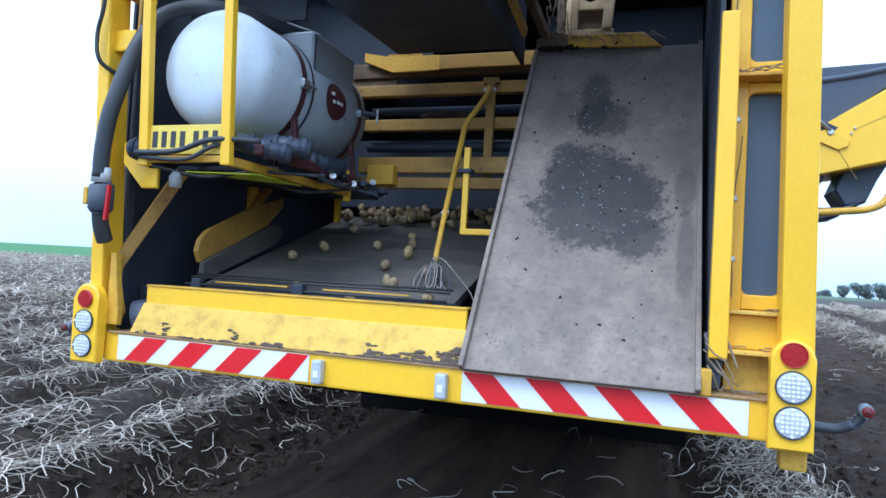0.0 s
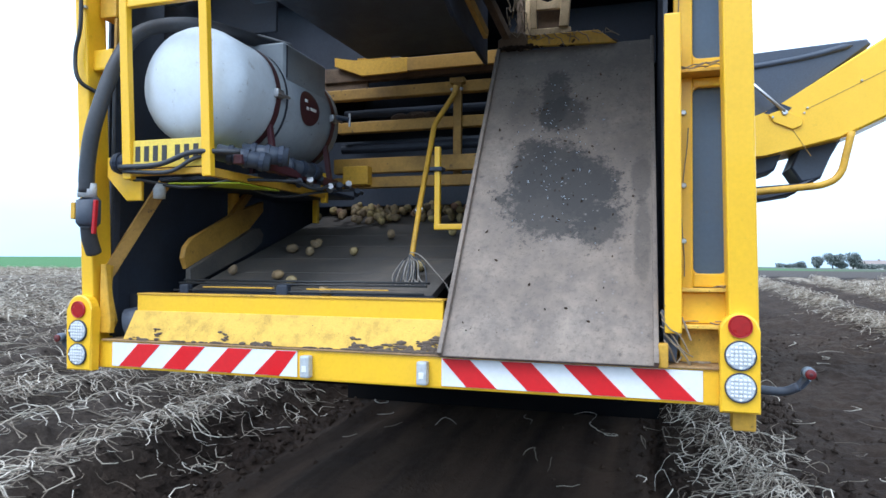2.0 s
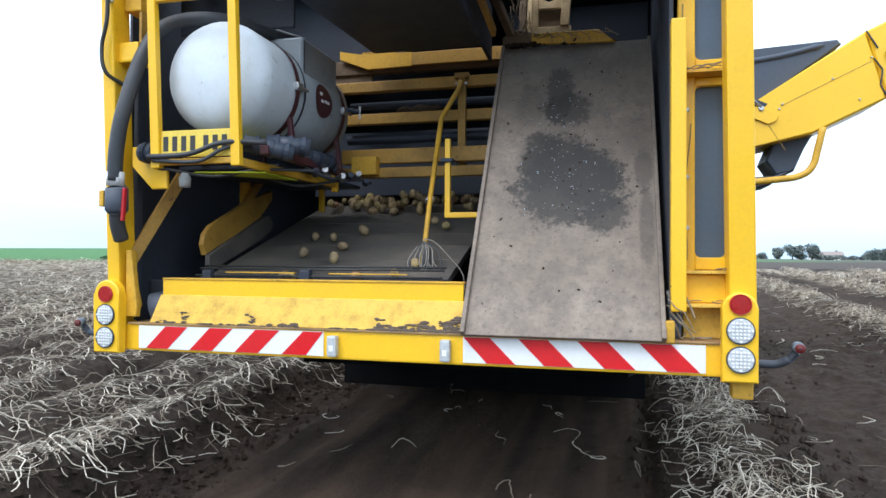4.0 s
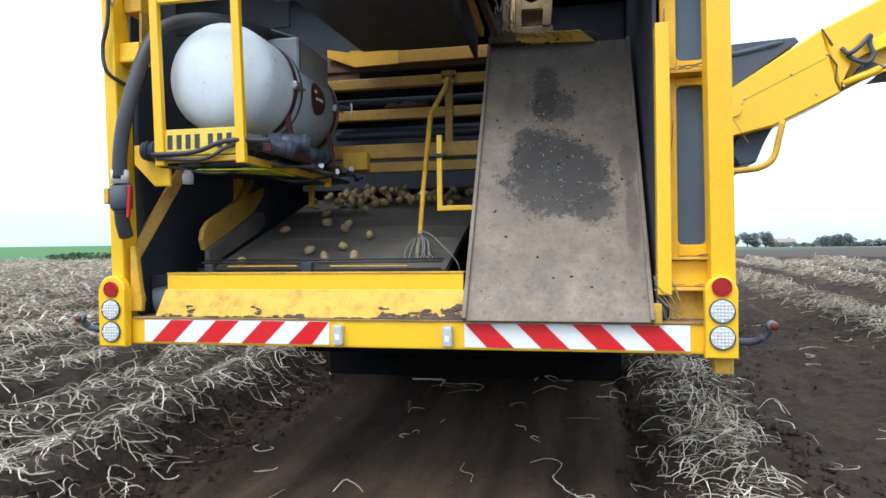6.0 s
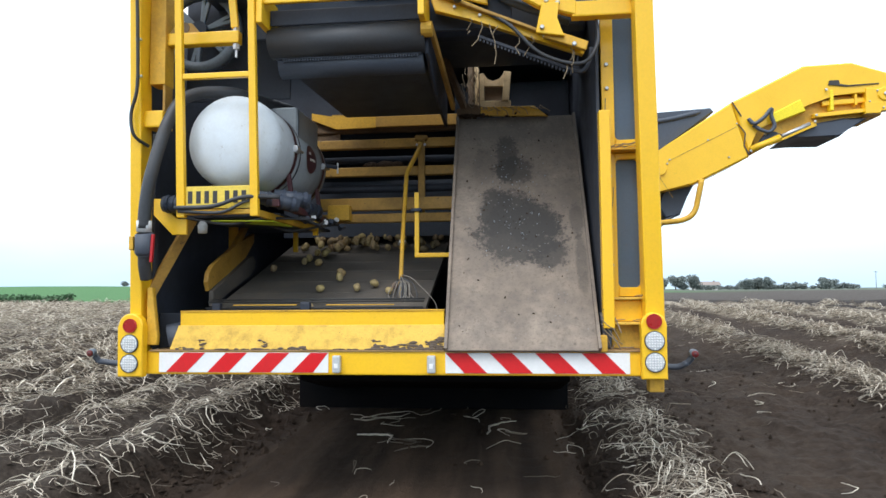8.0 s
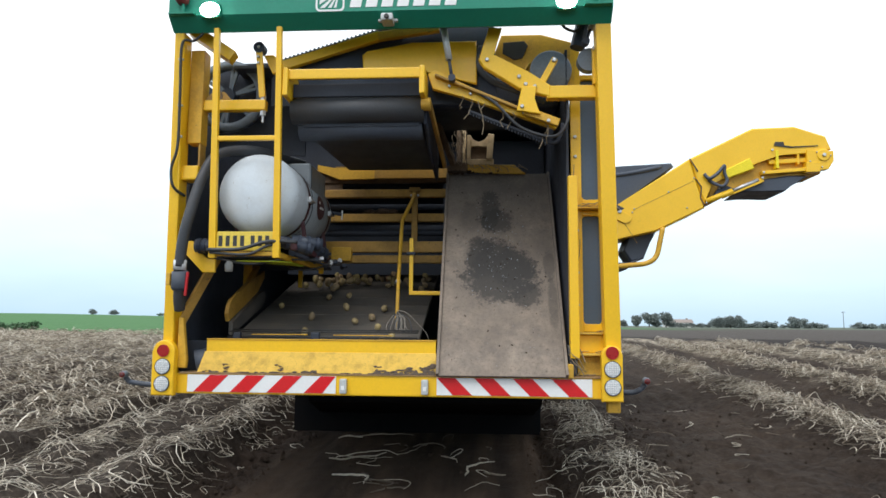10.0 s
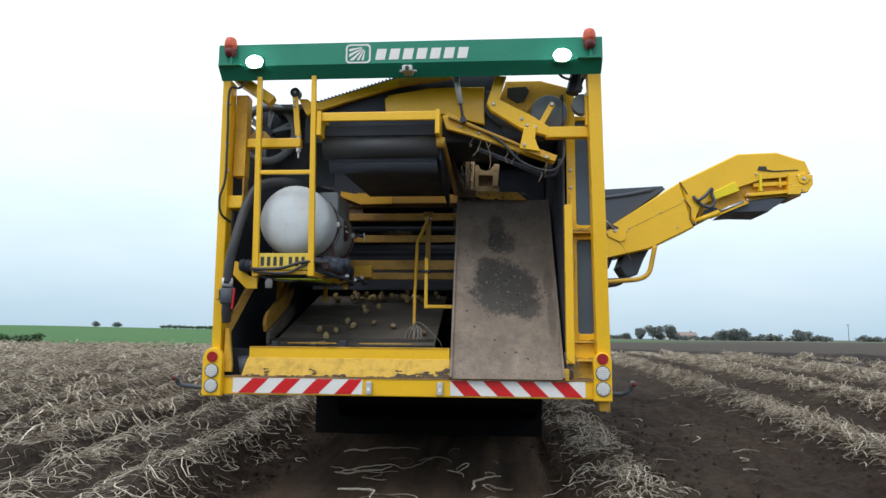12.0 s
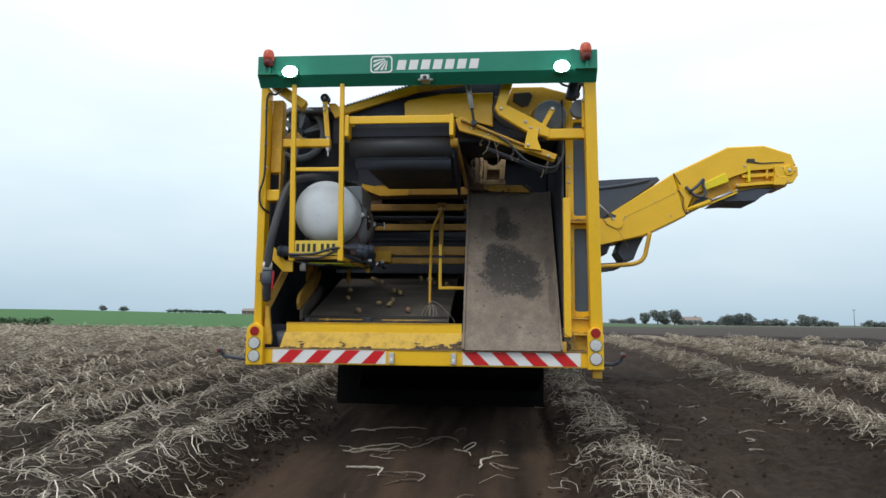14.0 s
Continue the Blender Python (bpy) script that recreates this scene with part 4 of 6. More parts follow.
def build_tank():
    cx, cz, r = -1.048, 2.452, 0.323
    prof = [(-0.088, 0.0), (-0.084, 0.10), (-0.072, 0.18), (-0.052, 0.246), (-0.012, 0.291), (0.03, 0.316), (0.07, r)]
    bm = bmesh.new()
    n = 40
    rows = [(y, rr) for y, rr in prof] + [(0.20, r), (0.34, r)]
    rings = [[bm.verts.new((cx + rr * math.cos(2 * math.pi * k / n), y, cz + rr * math.sin(2 * math.pi * k / n))) for k in range(n)] for y, rr in rows[1:]]
    tip = bm.verts.new((cx, rows[0][0], cz))
    for k in range(n):
        bm.faces.new((tip, rings[0][k], rings[0][(k + 1) % n]))
    for p, q in zip(rings, rings[1:]):
        for k in range(n):
            bm.faces.new((p[k], p[(k + 1) % n], q[(k + 1) % n], q[k]))
    tank = part("water_tank", bm, TANK, HV, "white plastic water tank lying lengthwise", True)
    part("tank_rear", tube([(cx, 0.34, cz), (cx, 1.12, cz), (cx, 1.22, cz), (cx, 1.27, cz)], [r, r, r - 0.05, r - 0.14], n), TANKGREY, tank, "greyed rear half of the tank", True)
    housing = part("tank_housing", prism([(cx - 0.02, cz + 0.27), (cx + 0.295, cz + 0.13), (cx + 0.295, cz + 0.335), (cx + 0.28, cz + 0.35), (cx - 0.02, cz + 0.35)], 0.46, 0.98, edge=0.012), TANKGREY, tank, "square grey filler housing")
    part("housing_seam", box(cx + 0.296, cx + 0.299, 0.475, 0.487, cz + 0.14, cz + 0.335, 0.001), BLACK, housing)
    for y, rr in ((0.345, r + 0.006), (1.03, r + 0.006)):
        band = part("strap", tube([(cx, y - 0.025, cz), (cx, y + 0.025, cz)], rr, n, False), MAROON, tank, "dark red clamp strap", True)
        part("clamp", box(cx + rr - 0.03, cx + rr + 0.02, y - 0.04, y + 0.03, cz - 0.02, cz + 0.03, 0.008), STEEL, band, "bright clamp bolt")
        part("clamp_screw", tube([(cx + rr + 0.02, y + 0.08, cz), (cx + rr + 0.02, y - 0.05, cz)], 0.010, 8), STEEL, band)
        part("cradle_leg", beam((cx + 0.27, y, cz - 0.17), (cx + 0.31, y, 2.02), 0.035, 0.03), MAROON, HV)
        part("cradle_leg", beam((cx - 0.27, y, cz - 0.17), (cx - 0.30, y, 2.02), 0.035, 0.03), MAROON, HV)
    part("strap", tube([(cx, 0.43, cz), (cx, 0.452, cz)], r + 0.004, n, False), BLACK, tank, "black strap", True)
    part("handwheel", tube([(cx + r + 0.02, 1.04, cz + 0.02), (cx + r + 0.12, 1.04, cz + 0.0)], 0.016, 8), BLACK, tank)
    part("handwheel_bar", beam((cx + r + 0.12, 1.04, cz - 0.05), (cx + r + 0.12, 1.04, cz + 0.04), 0.014, 0.014), STEEL, tank)
    # oval emblem on the flank
    bm = bmesh.new()
    a0 = math.radians(1)
    c = []
    for f in (0.34, 0.67, 1.0):
        c.append([])
        for k in range(24):
            t = 2 * math.pi * k / 24
            a = a0 + 0.33 * f * math.sin(t)
            c[-1].append(bm.verts.new((cx + (r + 0.006) * math.cos(a), 0.71 + 0.125 * f * math.cos(t), cz + (r + 0.006) * math.sin(a))))
    bm.faces.new(c[0])
    for p, q in zip(c, c[1:]):
        for k in range(24):
            bm.faces.new((p[k], p[(k + 1) % 24], q[(k + 1) % 24], q[k]))
    badge = part("oval_badge", bm, MAROON, tank, "oval dark red badge with pale bars")
    for dy, dz, l in ((-0.045, 0.035, 0.028), (-0.03, -0.01, 0.03), (0.04, -0.005, 0.07)):
        part("badge_bar", box(cx + r - 0.004, cx + r + 0.0095, 0.71 + dy - l / 2, 0.71 + dy + l / 2, cz + dz, cz + dz + 0.018, 0.001), WHITE, badge)
    part("cradle_rail", beam((cx + 0.31, -0.02, 2.03), (cx + 0.31, 1.10, 2.03), 0.05, 0.05), MAROON, HV)
    part("cradle_rail", beam((cx - 0.28, -0.02, 2.03), (cx - 0.28, 1.10, 2.03), 0.05, 0.05), BLACK, HV)
    part("tank_shelf", box(-1.50, -0.82, 0.30, 1.60, 1.975, 2.00), BLACK, HV)
    part("marker_sheet", prism([(-1.20, 0.02), (-0.80, 0.10), (-0.80, 0.50)], 1.918, 1.926, "z", 0.002), LIME, HV, "lime yellow corner sheet under the tank")
    part("platform_rail", beam((-0.835, -0.10, 1.955), (-0.79, 1.06, 1.955), 0.035, 0.045), OLD_YELLOW, HV, "worn yellow rail of the tank platform")
    part("shelf_bracket", box(-0.81, -0.77, 1.03, 1.07, 1.90, 2.10), YELLOW, HV)
    # valves, pipes and cables under the tank
    for p, q, rr in (((-1.50, -0.03, 2.035), (-1.36, -0.03, 2.03), 0.052), ((-0.86, -0.02, 2.07), (-0.62, 0.10, 2.02), 0.045), ((-0.80, 0.12, 2.09), (-0.58, 0.22, 2.07), 0.05), ((-0.78, 0.45, 2.08), (-0.68, 0.75, 2.06), 0.045)):
        pipe = part("pipe_fitting", tube([p, q], rr, 16), RUBBER, HV, "black ribbed pipe fitting", True)
        for k in (0.25, 0.55, 0.85):
            m = Vector(p).lerp(Vector(q), k)
            d = (Vector(q) - Vector(p)).normalized() * 0.012
            part("collar", tube([m - d, m + d], rr + 0.008, 16), BLACK, pipe)
    for pts, rr in (([(-1.36, -0.16, 1.99), (-1.10, -0.165, 1.995), (-0.90, -0.16, 2.05), (-0.70, -0.05, 2.06)], 0.014), ([(-1.34, -0.15, 1.97), (-1.05, -0.16, 1.955), (-0.90, -0.15, 2.02), (-0.78, -0.05, 2.07)], 0.011), ([(-1.40, 0.0, 1.95), (-1.1, 0.05, 1.90), (-0.85, 0.15, 1.945), (-0.6, 0.4, 1.96)], 0.009), ([(-1.0, 0.4, 1.95), (-0.85, 0.6, 1.90), (-0.7, 0.9, 1.96), (-0.62, 1.2, 2.0)], 0.009), ([(-0.75, 0.5, 2.0), (-0.66, 0.7, 1.95), (-0.68, 1.0, 2.02), (-0.60, 1.25, 1.98)], 0.012)):
        part("cable", tube(smooth_line(pts), rr, 8), HOSE, HV, "dark cable", True)
    for k in range(7):
        x, y = -0.74 + 0.018 * k, 0.62 + 0.1 * k
        part("pipe_nut", tube([(x, y, 1.97 + 0.02 * (k % 3)), (x + 0.03, y - 0.05, 1.99 + 0.02 * (k % 3))], 0.022, 6), STEEL if k % 2 else BLACK, HV)
    part("tap", tube([(-1.255, 0.02, 1.84), (-1.255, 0.02, 1.89), (-1.25, 0.02, 1.92)], [0.030, 0.034, 0.02], 10), ZINC, HV, "pale drain tap", True)
    # bracket at the ladder's foot
    part("hose_bracket", prism([(-1.59, 2.075), (-1.545, 2.075), (-1.50, 2.0), (-1.43, 1.935), (-1.355, 1.935), (-1.355, 1.83), (-1.455, 1.83), (-1.59, 1.965)], -0.005, 0.02), YELLOW, HV)
    # suction hose and valve
    part("suction_hose", tube(smooth_line([(-1.555, -0.18, 1.86), (-1.535, -0.19, 2.05), (-1.50, -0.18, 2.25), (-1.445, -0.10, 2.57), (-1.365, 0.0, 2.765), (-1.15, 0.14, 2.83), (-0.98, 0.42, 2.83), (-0.90, 0.75, 2.86)], 8), 0.040, 16), HOSE, HV, "thick dark grey suction hose", True)
    part("hose_end", tube([(-1.557, -0.17, 1.835), (-1.555, -0.175, 1.91)], 0.047, 16), LENS, HV, "clear hose collar", True)
    valve = part("valve", tube([(-1.557, -0.16, 1.68), (-1.557, -0.16, 1.70), (-1.557, -0.16, 1.82), (-1.557, -0.165, 1.835)], [0.045, 0.060, 0.060, 0.045], 18), RUBBER, HV, "black ball valve with a red lever", True)
    part("flange", box(-1.65, -1.62, -0.19, -0.11, 1.72, 1.81), OLD_YELLOW, valve)
    part("lever", beam((-1.488, -0.18, 1.82), (-1.500, -0.18, 1.64), 0.018, 0.022, up=(0, 1, 0)), REDPLASTIC, valve, "red lever")
    part("drain_pipe", tube(smooth_line([(-1.557, -0.16, 1.69), (-1.567, -0.14, 1.62), (-1.575, -0.10, 1.54)]), [0.05] + [0.04] * 12, 12), HOSE, HV, "", True)
    part("hinge_plate", prism([(-1.62, 1.48), (-1.585, 1.48), (-1.545, 1.16), (-1.55, 1.10), (-1.62, 1.10)], -0.01, 0.03), OLD_YELLOW, HV)
    part("hinge_pin", tube([(-1.612, 0.0, 1.158), (-1.612, 0.06, 1.158)], 0.030, 14), RUSTY, HV, "rusty hinge pin")
    part("hinge_ring", tube([(-1.612, 0.02, 1.158), (-1.612, 0.055, 1.158)], 0.045, 16), OLD_YELLOW, HV, "", True)


build_tank()


def build_chute():
    """Inclined steel plate on which soil and haulm slide down to the bed."""
    lo, hi = Vector((0, -0.055, 1.07)), Vector((0, 1.22, 2.87))
    d = (hi - lo).normalized()
    nrm = Vector((0, -d.z, d.y))
    x0, x1 = 0.372, 1.335
    bm = bmesh.new()
    corners = []
    for t in (0.0, -0.02):
        o = nrm * t
        corners.append([lo + o + Vector((x0, 0, 0)), lo + o + Vector((x1, 0, 0)), hi + o + Vector((x1 - 0.01, 0, 0)), hi + o + Vector((x0 - 0.01, 0, 0))])
    hexa(bm, corners[1] + corners[0], 0.004)
    ch = part("chute", bm, CHUTE, HV, "soil-stained grey steel discharge chute")
    for x in (x0 + 0.008, x1 - 0.008):
        part("chute_edge", beam(lo + nrm * 0.012 + Vector((x, 0, 0)), hi + nrm * 0.012 + Vector((x - 0.01, 0, 0)), 0.022, 0.03, 0.005, up=nrm), CHUTE, ch, "folded edge")
    rng = random.Random(12)
    bm = bmesh.new()
    for k in range(190):
        u, v = (rng.gauss(0.46, 0.17), rng.gauss(0.62, 0.17)) if k < 120 else (rng.random(), rng.random())
        if 0.05 < u < 0.95 and 0.03 < v < 0.92:
            c = lo.lerp(hi, v) + Vector((x0 + (x1 - x0) * u, 0, 0)) + nrm * 0.002
            r = 0.002 + 0.006 * rng.random() ** 3
            bmesh.ops.create_icosphere(bm, subdivisions=1, radius=r, matrix=Matrix.Translation(c) @ Matrix.Rotation(rng.uniform(0, 3), 4, "Y") @ Matrix.Diagonal((rng.uniform(0.9, 2.4), 0.6, rng.uniform(0.6, 1.1), 1)))
    tagged(part("soil_scatter", bm, SOIL, ch, "soil crumbs stuck on the steel"), kind="stuff")
    bm = bmesh.new()
    for k in range(110):
        u, v = rng.gauss(0.44, 0.14), rng.choice((rng.gauss(0.47, 0.10), rng.gauss(0.70, 0.09)))
        if 0.05 < u < 0.95 and 0.05 < v < 0.9:
            c = lo.lerp(hi, v) + Vector((x0 + (x1 - x0) * u, 0, 0)) + nrm * 0.004
            bmesh.ops.create_icosphere(bm, subdivisions=1, radius=rng.uniform(0.0015, 0.0045), matrix=Matrix.Translation(c) @ Matrix.Rotation(rng.uniform(0, 3), 4, "Y") @ Matrix.Diagonal((rng.uniform(0.8, 2.6), 0.7, 0.8, 1)))
    tagged(part("chip_scatter", bm, TANKGREY, ch, "pale chips of stone and stem"), kind="stuff")


build_chute()


def build_interior():
    # dark side sheets, floor, roof and end wall that close the machine; inner shade is in their colour
    part("side_sheet", box(-1.735, -1.715, 0.16, 3.9, 1.05, 2.14, 0.004), SHADED_DARK, HV, "side sheet darkened to the shade inside the machine")
    part("side_sheet", box(-1.70, -1.68, 0.10, 9.0, 2.05, 3.50, 0.004), SHADED_DARK, HV)
    part("side_sheet", box(1.36, 1.38, 0.12, 3.9, 1.0, 3.62, 0.004), SHADED_DARK, HV)
    part("side_sheet", box(1.66, 1.68, 0.27, 9.0, 1.0, 3.60, 0.004), SHADED_DARK, HV)
    part("end_sheet", box(-1.72, 1.40, 3.70, 3.74, 0.9, 3.60), SHADED_DARK, HV)
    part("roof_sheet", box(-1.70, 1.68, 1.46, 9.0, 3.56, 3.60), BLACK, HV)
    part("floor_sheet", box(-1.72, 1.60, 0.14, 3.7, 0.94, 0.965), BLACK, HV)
    part("body_front", box(-1.60, 1.60, 3.76, 10.5, 0.95, 3.4, 0.05), YELLOW, HV, "yellow body of the machine")
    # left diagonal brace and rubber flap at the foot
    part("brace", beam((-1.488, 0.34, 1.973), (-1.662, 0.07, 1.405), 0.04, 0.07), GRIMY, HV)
    part("brace_link", prism([(-1.648, 1.474), (-1.602, 1.473), (-1.623, 1.332), (-1.568, 1.162), (-1.59, 1.113), (-1.644, 1.113), (-1.646, 1.279)], 0.045, 0.075), OLD_YELLOW, HV, "worn yellow link plate")
    part("lower_sheet", box(-1.70, -1.42, 0.30, 0.34, 1.05, 1.30), SHADED_DARK, HV)
    part("flap_roll", tube([(-1.52, 0.10, 1.14), (-1.42, 0.14, 1.16)], 0.09, 16), RUBBER, HV, "curled rubber flap", True)
    # picking belt: a sloping dark bed with its yellow side board
    belt = part("conveyor_belt", hexa(bmesh.new(), [(-1.33, 0.34, 1.27), (0.20, 0.34, 1.27), (0.20, 2.6, 2.02), (-1.33, 2.6, 2.02), (-1.33, 0.34, 1.318), (0.20, 0.34, 1.318), (0.20, 2.6, 2.065), (-1.33, 2.6, 2.065)], 0.004), BELT, HV, "dark sloping potato belt with thin cleats")
    slope = (2.065 - 1.318) / 2.26
    for k in range(8):
        y = 0.42 + 0.27 * k
        z = 1.318 + (y - 0.34) * slope
        part("cleat", box(-1.31, 0.18, y, y + 0.012, z - 0.004, z + 0.0025, 0.001), BELT, belt)
    part("belt_roller", tube([(-1.36, 0.335, 1.283), (0.22, 0.335, 1.283)], 0.042, 16), SHADED_DARK, belt, "", True)
    part("front_bar", box(-1.13, -0.68, 0.235, 0.255, 1.351, 1.358, 0.001), OLD_YELLOW, HV)
    part("front_bar", box(-0.47, 0.0, 0.235, 0.255, 1.349, 1.356, 0.001), OLD_YELLOW, HV)
    part("front_bar_holder", box(-0.65, -0.58, 0.22, 0.27, 1.25, 1.375, 0.012), SHADED_DARK, HV)
    part("front_bar_holder", box(-1.28, -1.22, 0.22, 0.27, 1.25, 1.37, 0.012), SHADED_DARK, HV)
    for y, z in ((0.24, 1.335), (0.285, 1.375), (0.33, 1.39)):
        part("dark_rod", tube([(-1.33, y, z), (0.20, y, z)], 0.006, 8), INK, HV, "", True)
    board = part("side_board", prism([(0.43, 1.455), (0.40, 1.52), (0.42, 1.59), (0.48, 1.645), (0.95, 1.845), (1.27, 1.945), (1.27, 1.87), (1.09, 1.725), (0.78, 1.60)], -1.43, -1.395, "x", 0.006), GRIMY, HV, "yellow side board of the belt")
    part("skirt", prism([(0.42, 1.345), (0.42, 1.455), (0.78, 1.60), (1.09, 1.735), (1.17, 1.745), (1.22, 1.70), (1.20, 1.64), (1.10, 1.58)], -1.395, -1.36, "x", 0.004), BELT, board, "dusty black rubber skirt")
    part("board_post", tube([(-1.465, 1.0, 1.79 + 0.012 * k) for k in range(20)], [0.036 + 0.004 * (k % 2) for k in range(20)], 14), OLD_YELLOW, HV, "ribbed yellow pipe", True)
    part("board_post", box(-1.15, -1.11, 1.55, 1.59, 1.80, 2.04), YELLOW, HV)
    part("board_strut", beam((-1.44, 0.80, 1.67), (-1.40, 1.10, 2.0), 0.04, 0.05), GRIMY, HV)
    part("pivot", tube([(-1.47, 0.80, 1.69), (-1.40, 0.80, 1.69)], 0.03, 12), STEEL, HV)
    part("back_board", box(-1.30, 0.30, 2.62, 2.66, 1.95, 2.5), BLACK, HV)
    part("back_curtain", box(-1.40, 0.40, 2.02, 2.05, 1.965, 2.50), RUBBER, HV, "black rubber curtain over the belt")
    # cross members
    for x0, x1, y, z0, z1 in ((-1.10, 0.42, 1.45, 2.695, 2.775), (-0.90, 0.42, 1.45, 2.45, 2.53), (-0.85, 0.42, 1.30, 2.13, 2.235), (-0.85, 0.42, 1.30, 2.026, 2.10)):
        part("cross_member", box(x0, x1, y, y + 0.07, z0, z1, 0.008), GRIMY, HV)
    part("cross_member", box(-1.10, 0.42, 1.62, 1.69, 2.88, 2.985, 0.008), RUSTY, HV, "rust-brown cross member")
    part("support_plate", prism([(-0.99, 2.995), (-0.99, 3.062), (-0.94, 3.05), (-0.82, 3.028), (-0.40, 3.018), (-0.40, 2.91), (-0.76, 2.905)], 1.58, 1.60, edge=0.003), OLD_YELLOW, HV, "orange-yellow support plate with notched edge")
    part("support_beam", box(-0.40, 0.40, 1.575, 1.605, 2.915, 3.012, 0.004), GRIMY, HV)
    for k in range(15):
        part("plate_tooth", box(-0.80 + 0.018 * k, -0.791 + 0.018 * k, 1.58, 1.60, 3.024 - 0.0004 * k, 3.041 - 0.0004 * k, 0), OLD_YELLOW, HV)
    part("grimy_plate", box(-1.12, -0.74, 1.64, 1.66, 2.775, 3.0), RUSTY, HV, "rust-brown plate behind the tank")
    part("junction_box", box(-0.74, -0.55, 1.22, 1.30, 2.04, 2.17, 0.008), OLD_YELLOW, HV)
    part("dark_tube", tube([(-0.9, 1.55, 2.35), (0.4, 1.55, 2.35)], 0.035, 12), SHADED_DARK, HV)
    part("dark_tube", tube([(-0.9, 1.60, 2.62), (0.4, 1.60, 2.62)], 0.03, 12), SHADED_DARK, HV)
    lump = random.Random(3)
    bm = bmesh.new()
    for k in range(9):
        bmesh.ops.create_icosphere(bm, subdivisions=2, radius=lump.uniform(0.025, 0.05), matrix=Matrix.Translation((-0.45 + 0.03 * k + lump.uniform(-0.03, 0.03), 1.49, 2.55)) @ Matrix.Diagonal((1.4, 1, 0.8, 1)))
    tagged(part("caked_soil", bm, SOIL, HV, "lump of soil on the cross member"), kind="stuff")
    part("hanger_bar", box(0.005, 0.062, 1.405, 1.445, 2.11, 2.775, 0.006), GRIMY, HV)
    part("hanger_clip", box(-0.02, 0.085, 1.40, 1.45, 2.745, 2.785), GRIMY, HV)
    for x in (0.0, 0.068):
        bolt(x, 1.40, 2.70, HV, 0.012)
    part("bent_tube", tube([(0.03, 1.39, 2.72), (0.02, 1.38, 2.66), (-0.055, 1.20, 2.43), (-0.058, 1.18, 2.40), (-0.04, 0.85, 1.85), (-0.015, 0.58, 1.38), (0.005, 0.52, 1.27)], [0.019, 0.019, 0.018, 0.018, 0.016, 0.016, 0.013], 12), OLD_YELLOW, HV, "bent yellow tube", True)
    part("tube_clip", tube([(-0.052, 0.84, 1.80), (-0.036, 0.86, 1.83)], 0.027, 12), STEEL, HV)
    arm = part("angle_bar", box(0.055, 0.090, 0.84, 0.875, 1.71, 2.205), YELLOW, HV)
    part("angle_foot", box(0.055, 0.37, 0.835, 0.88, 1.70, 1.735), YELLOW, arm)
    part("angle_clamp", box(0.03, 0.11, 0.82, 0.90, 2.055, 2.08), BLACK, arm)
    wire = random.Random(6)
    for k in range(22):
        a = wire.uniform(-1, 1)
        b = a + wire.uniform(-0.35, 0.35)
        c = 0.01 + 0.022 * b
        f = wire.uniform(-0.03, 0.03)
        b += wire.choice((0, 0, 0.5, -0.5, 0.9))
        pts = [(-0.015 + 0.012 * a, 0.60, 1.55 - wire.uniform(0, 0.05)), (c + 0.045 * a, 0.56 + f, 1.50), (c + 0.085 * a, 0.52 + f, 1.41), (c + 0.095 * b, 0.48 + f, 1.32), (c + 0.07 * b, 0.45 + f, 1.22), (c + 0.02 * b, 0.44 + f, 1.15)]
        part("loose_wire", tube(smooth_line(pts, 4), wire.uniform(0.003, 0.0055), 6), WIRE if k % 3 else HOSE, HV, "dull looped wire", True)
    part("loose_wire", tube(smooth_line([(-0.01, 0.60, 1.56), (0.07, 0.55, 1.54), (0.16, 0.52, 1.46), (0.25, 0.50, 1.36), (0.27, 0.50, 1.25)], 5), 0.0036, 6), WIRE, HV, "dull looped wire", True)
    # frame, lip and dirt over the head of the chute
    part("head_lip", prism([(0.56, 2.885), (1.11, 2.862), (1.08, 2.885), (1.0, 2.952), (0.56, 2.958)], 1.20, 1.235, edge=0.004), OLD_YELLOW, HV, "orange-yellow lip over the chute")
    part("head_lip", prism([(0.36, 2.875), (0.57, 2.885), (0.57, 2.97), (0.46, 3.0), (0.36, 2.95)], 1.225, 1.255, edge=0.004), RUSTY, HV, "soil-caked end of the lip")
    frame_ = part("head_frame", prism([(0.545, 3.0), (0.81, 3.0), (0.81, 3.055), (0.545, 3.06)], 1.38, 1.42), CREAM, HV, "dusty cream frame above the chute")
    part("head_upright", box(0.545, 0.585, 1.38, 1.42, 3.06, 3.30), CREAM, frame_)
    part("head_upright", prism([(0.735, 3.055), (0.795, 3.055), (0.815, 3.30), (0.755, 3.31)], 1.37, 1.41), CREAM, frame_)
    part("head_rail", prism([(0.585, 3.185), (0.75, 3.18), (0.755, 3.30), (0.72, 3.245), (0.66, 3.225), (0.615, 3.245), (0.585, 3.29)], 1.385, 1.41), CREAM, frame_)
    part("head_panel", box(0.585, 0.745, 1.43, 1.45, 3.05, 3.20), RUSTY, frame_, "brown panel in the frame")
    part("head_post", box(0.44, 0.49, 1.46, 1.52, 2.93, 3.45), RUSTY, HV)
    part("head_post", box(0.50, 0.535, 1.44, 1.48, 2.95, 3.40), CREAM, HV)
    part("upper_sheet", box(-1.675, -0.50, 1.70, 1.74, 2.95, 3.60), SHADED_DARK, HV)
    part("head_tilted_post", beam((0.275, 0.82, 3.32), (0.42, 1.24, 2.97), 0.05, 0.05), RUSTY, HV)
    rng = random.Random(31)
    bm = bmesh.new()
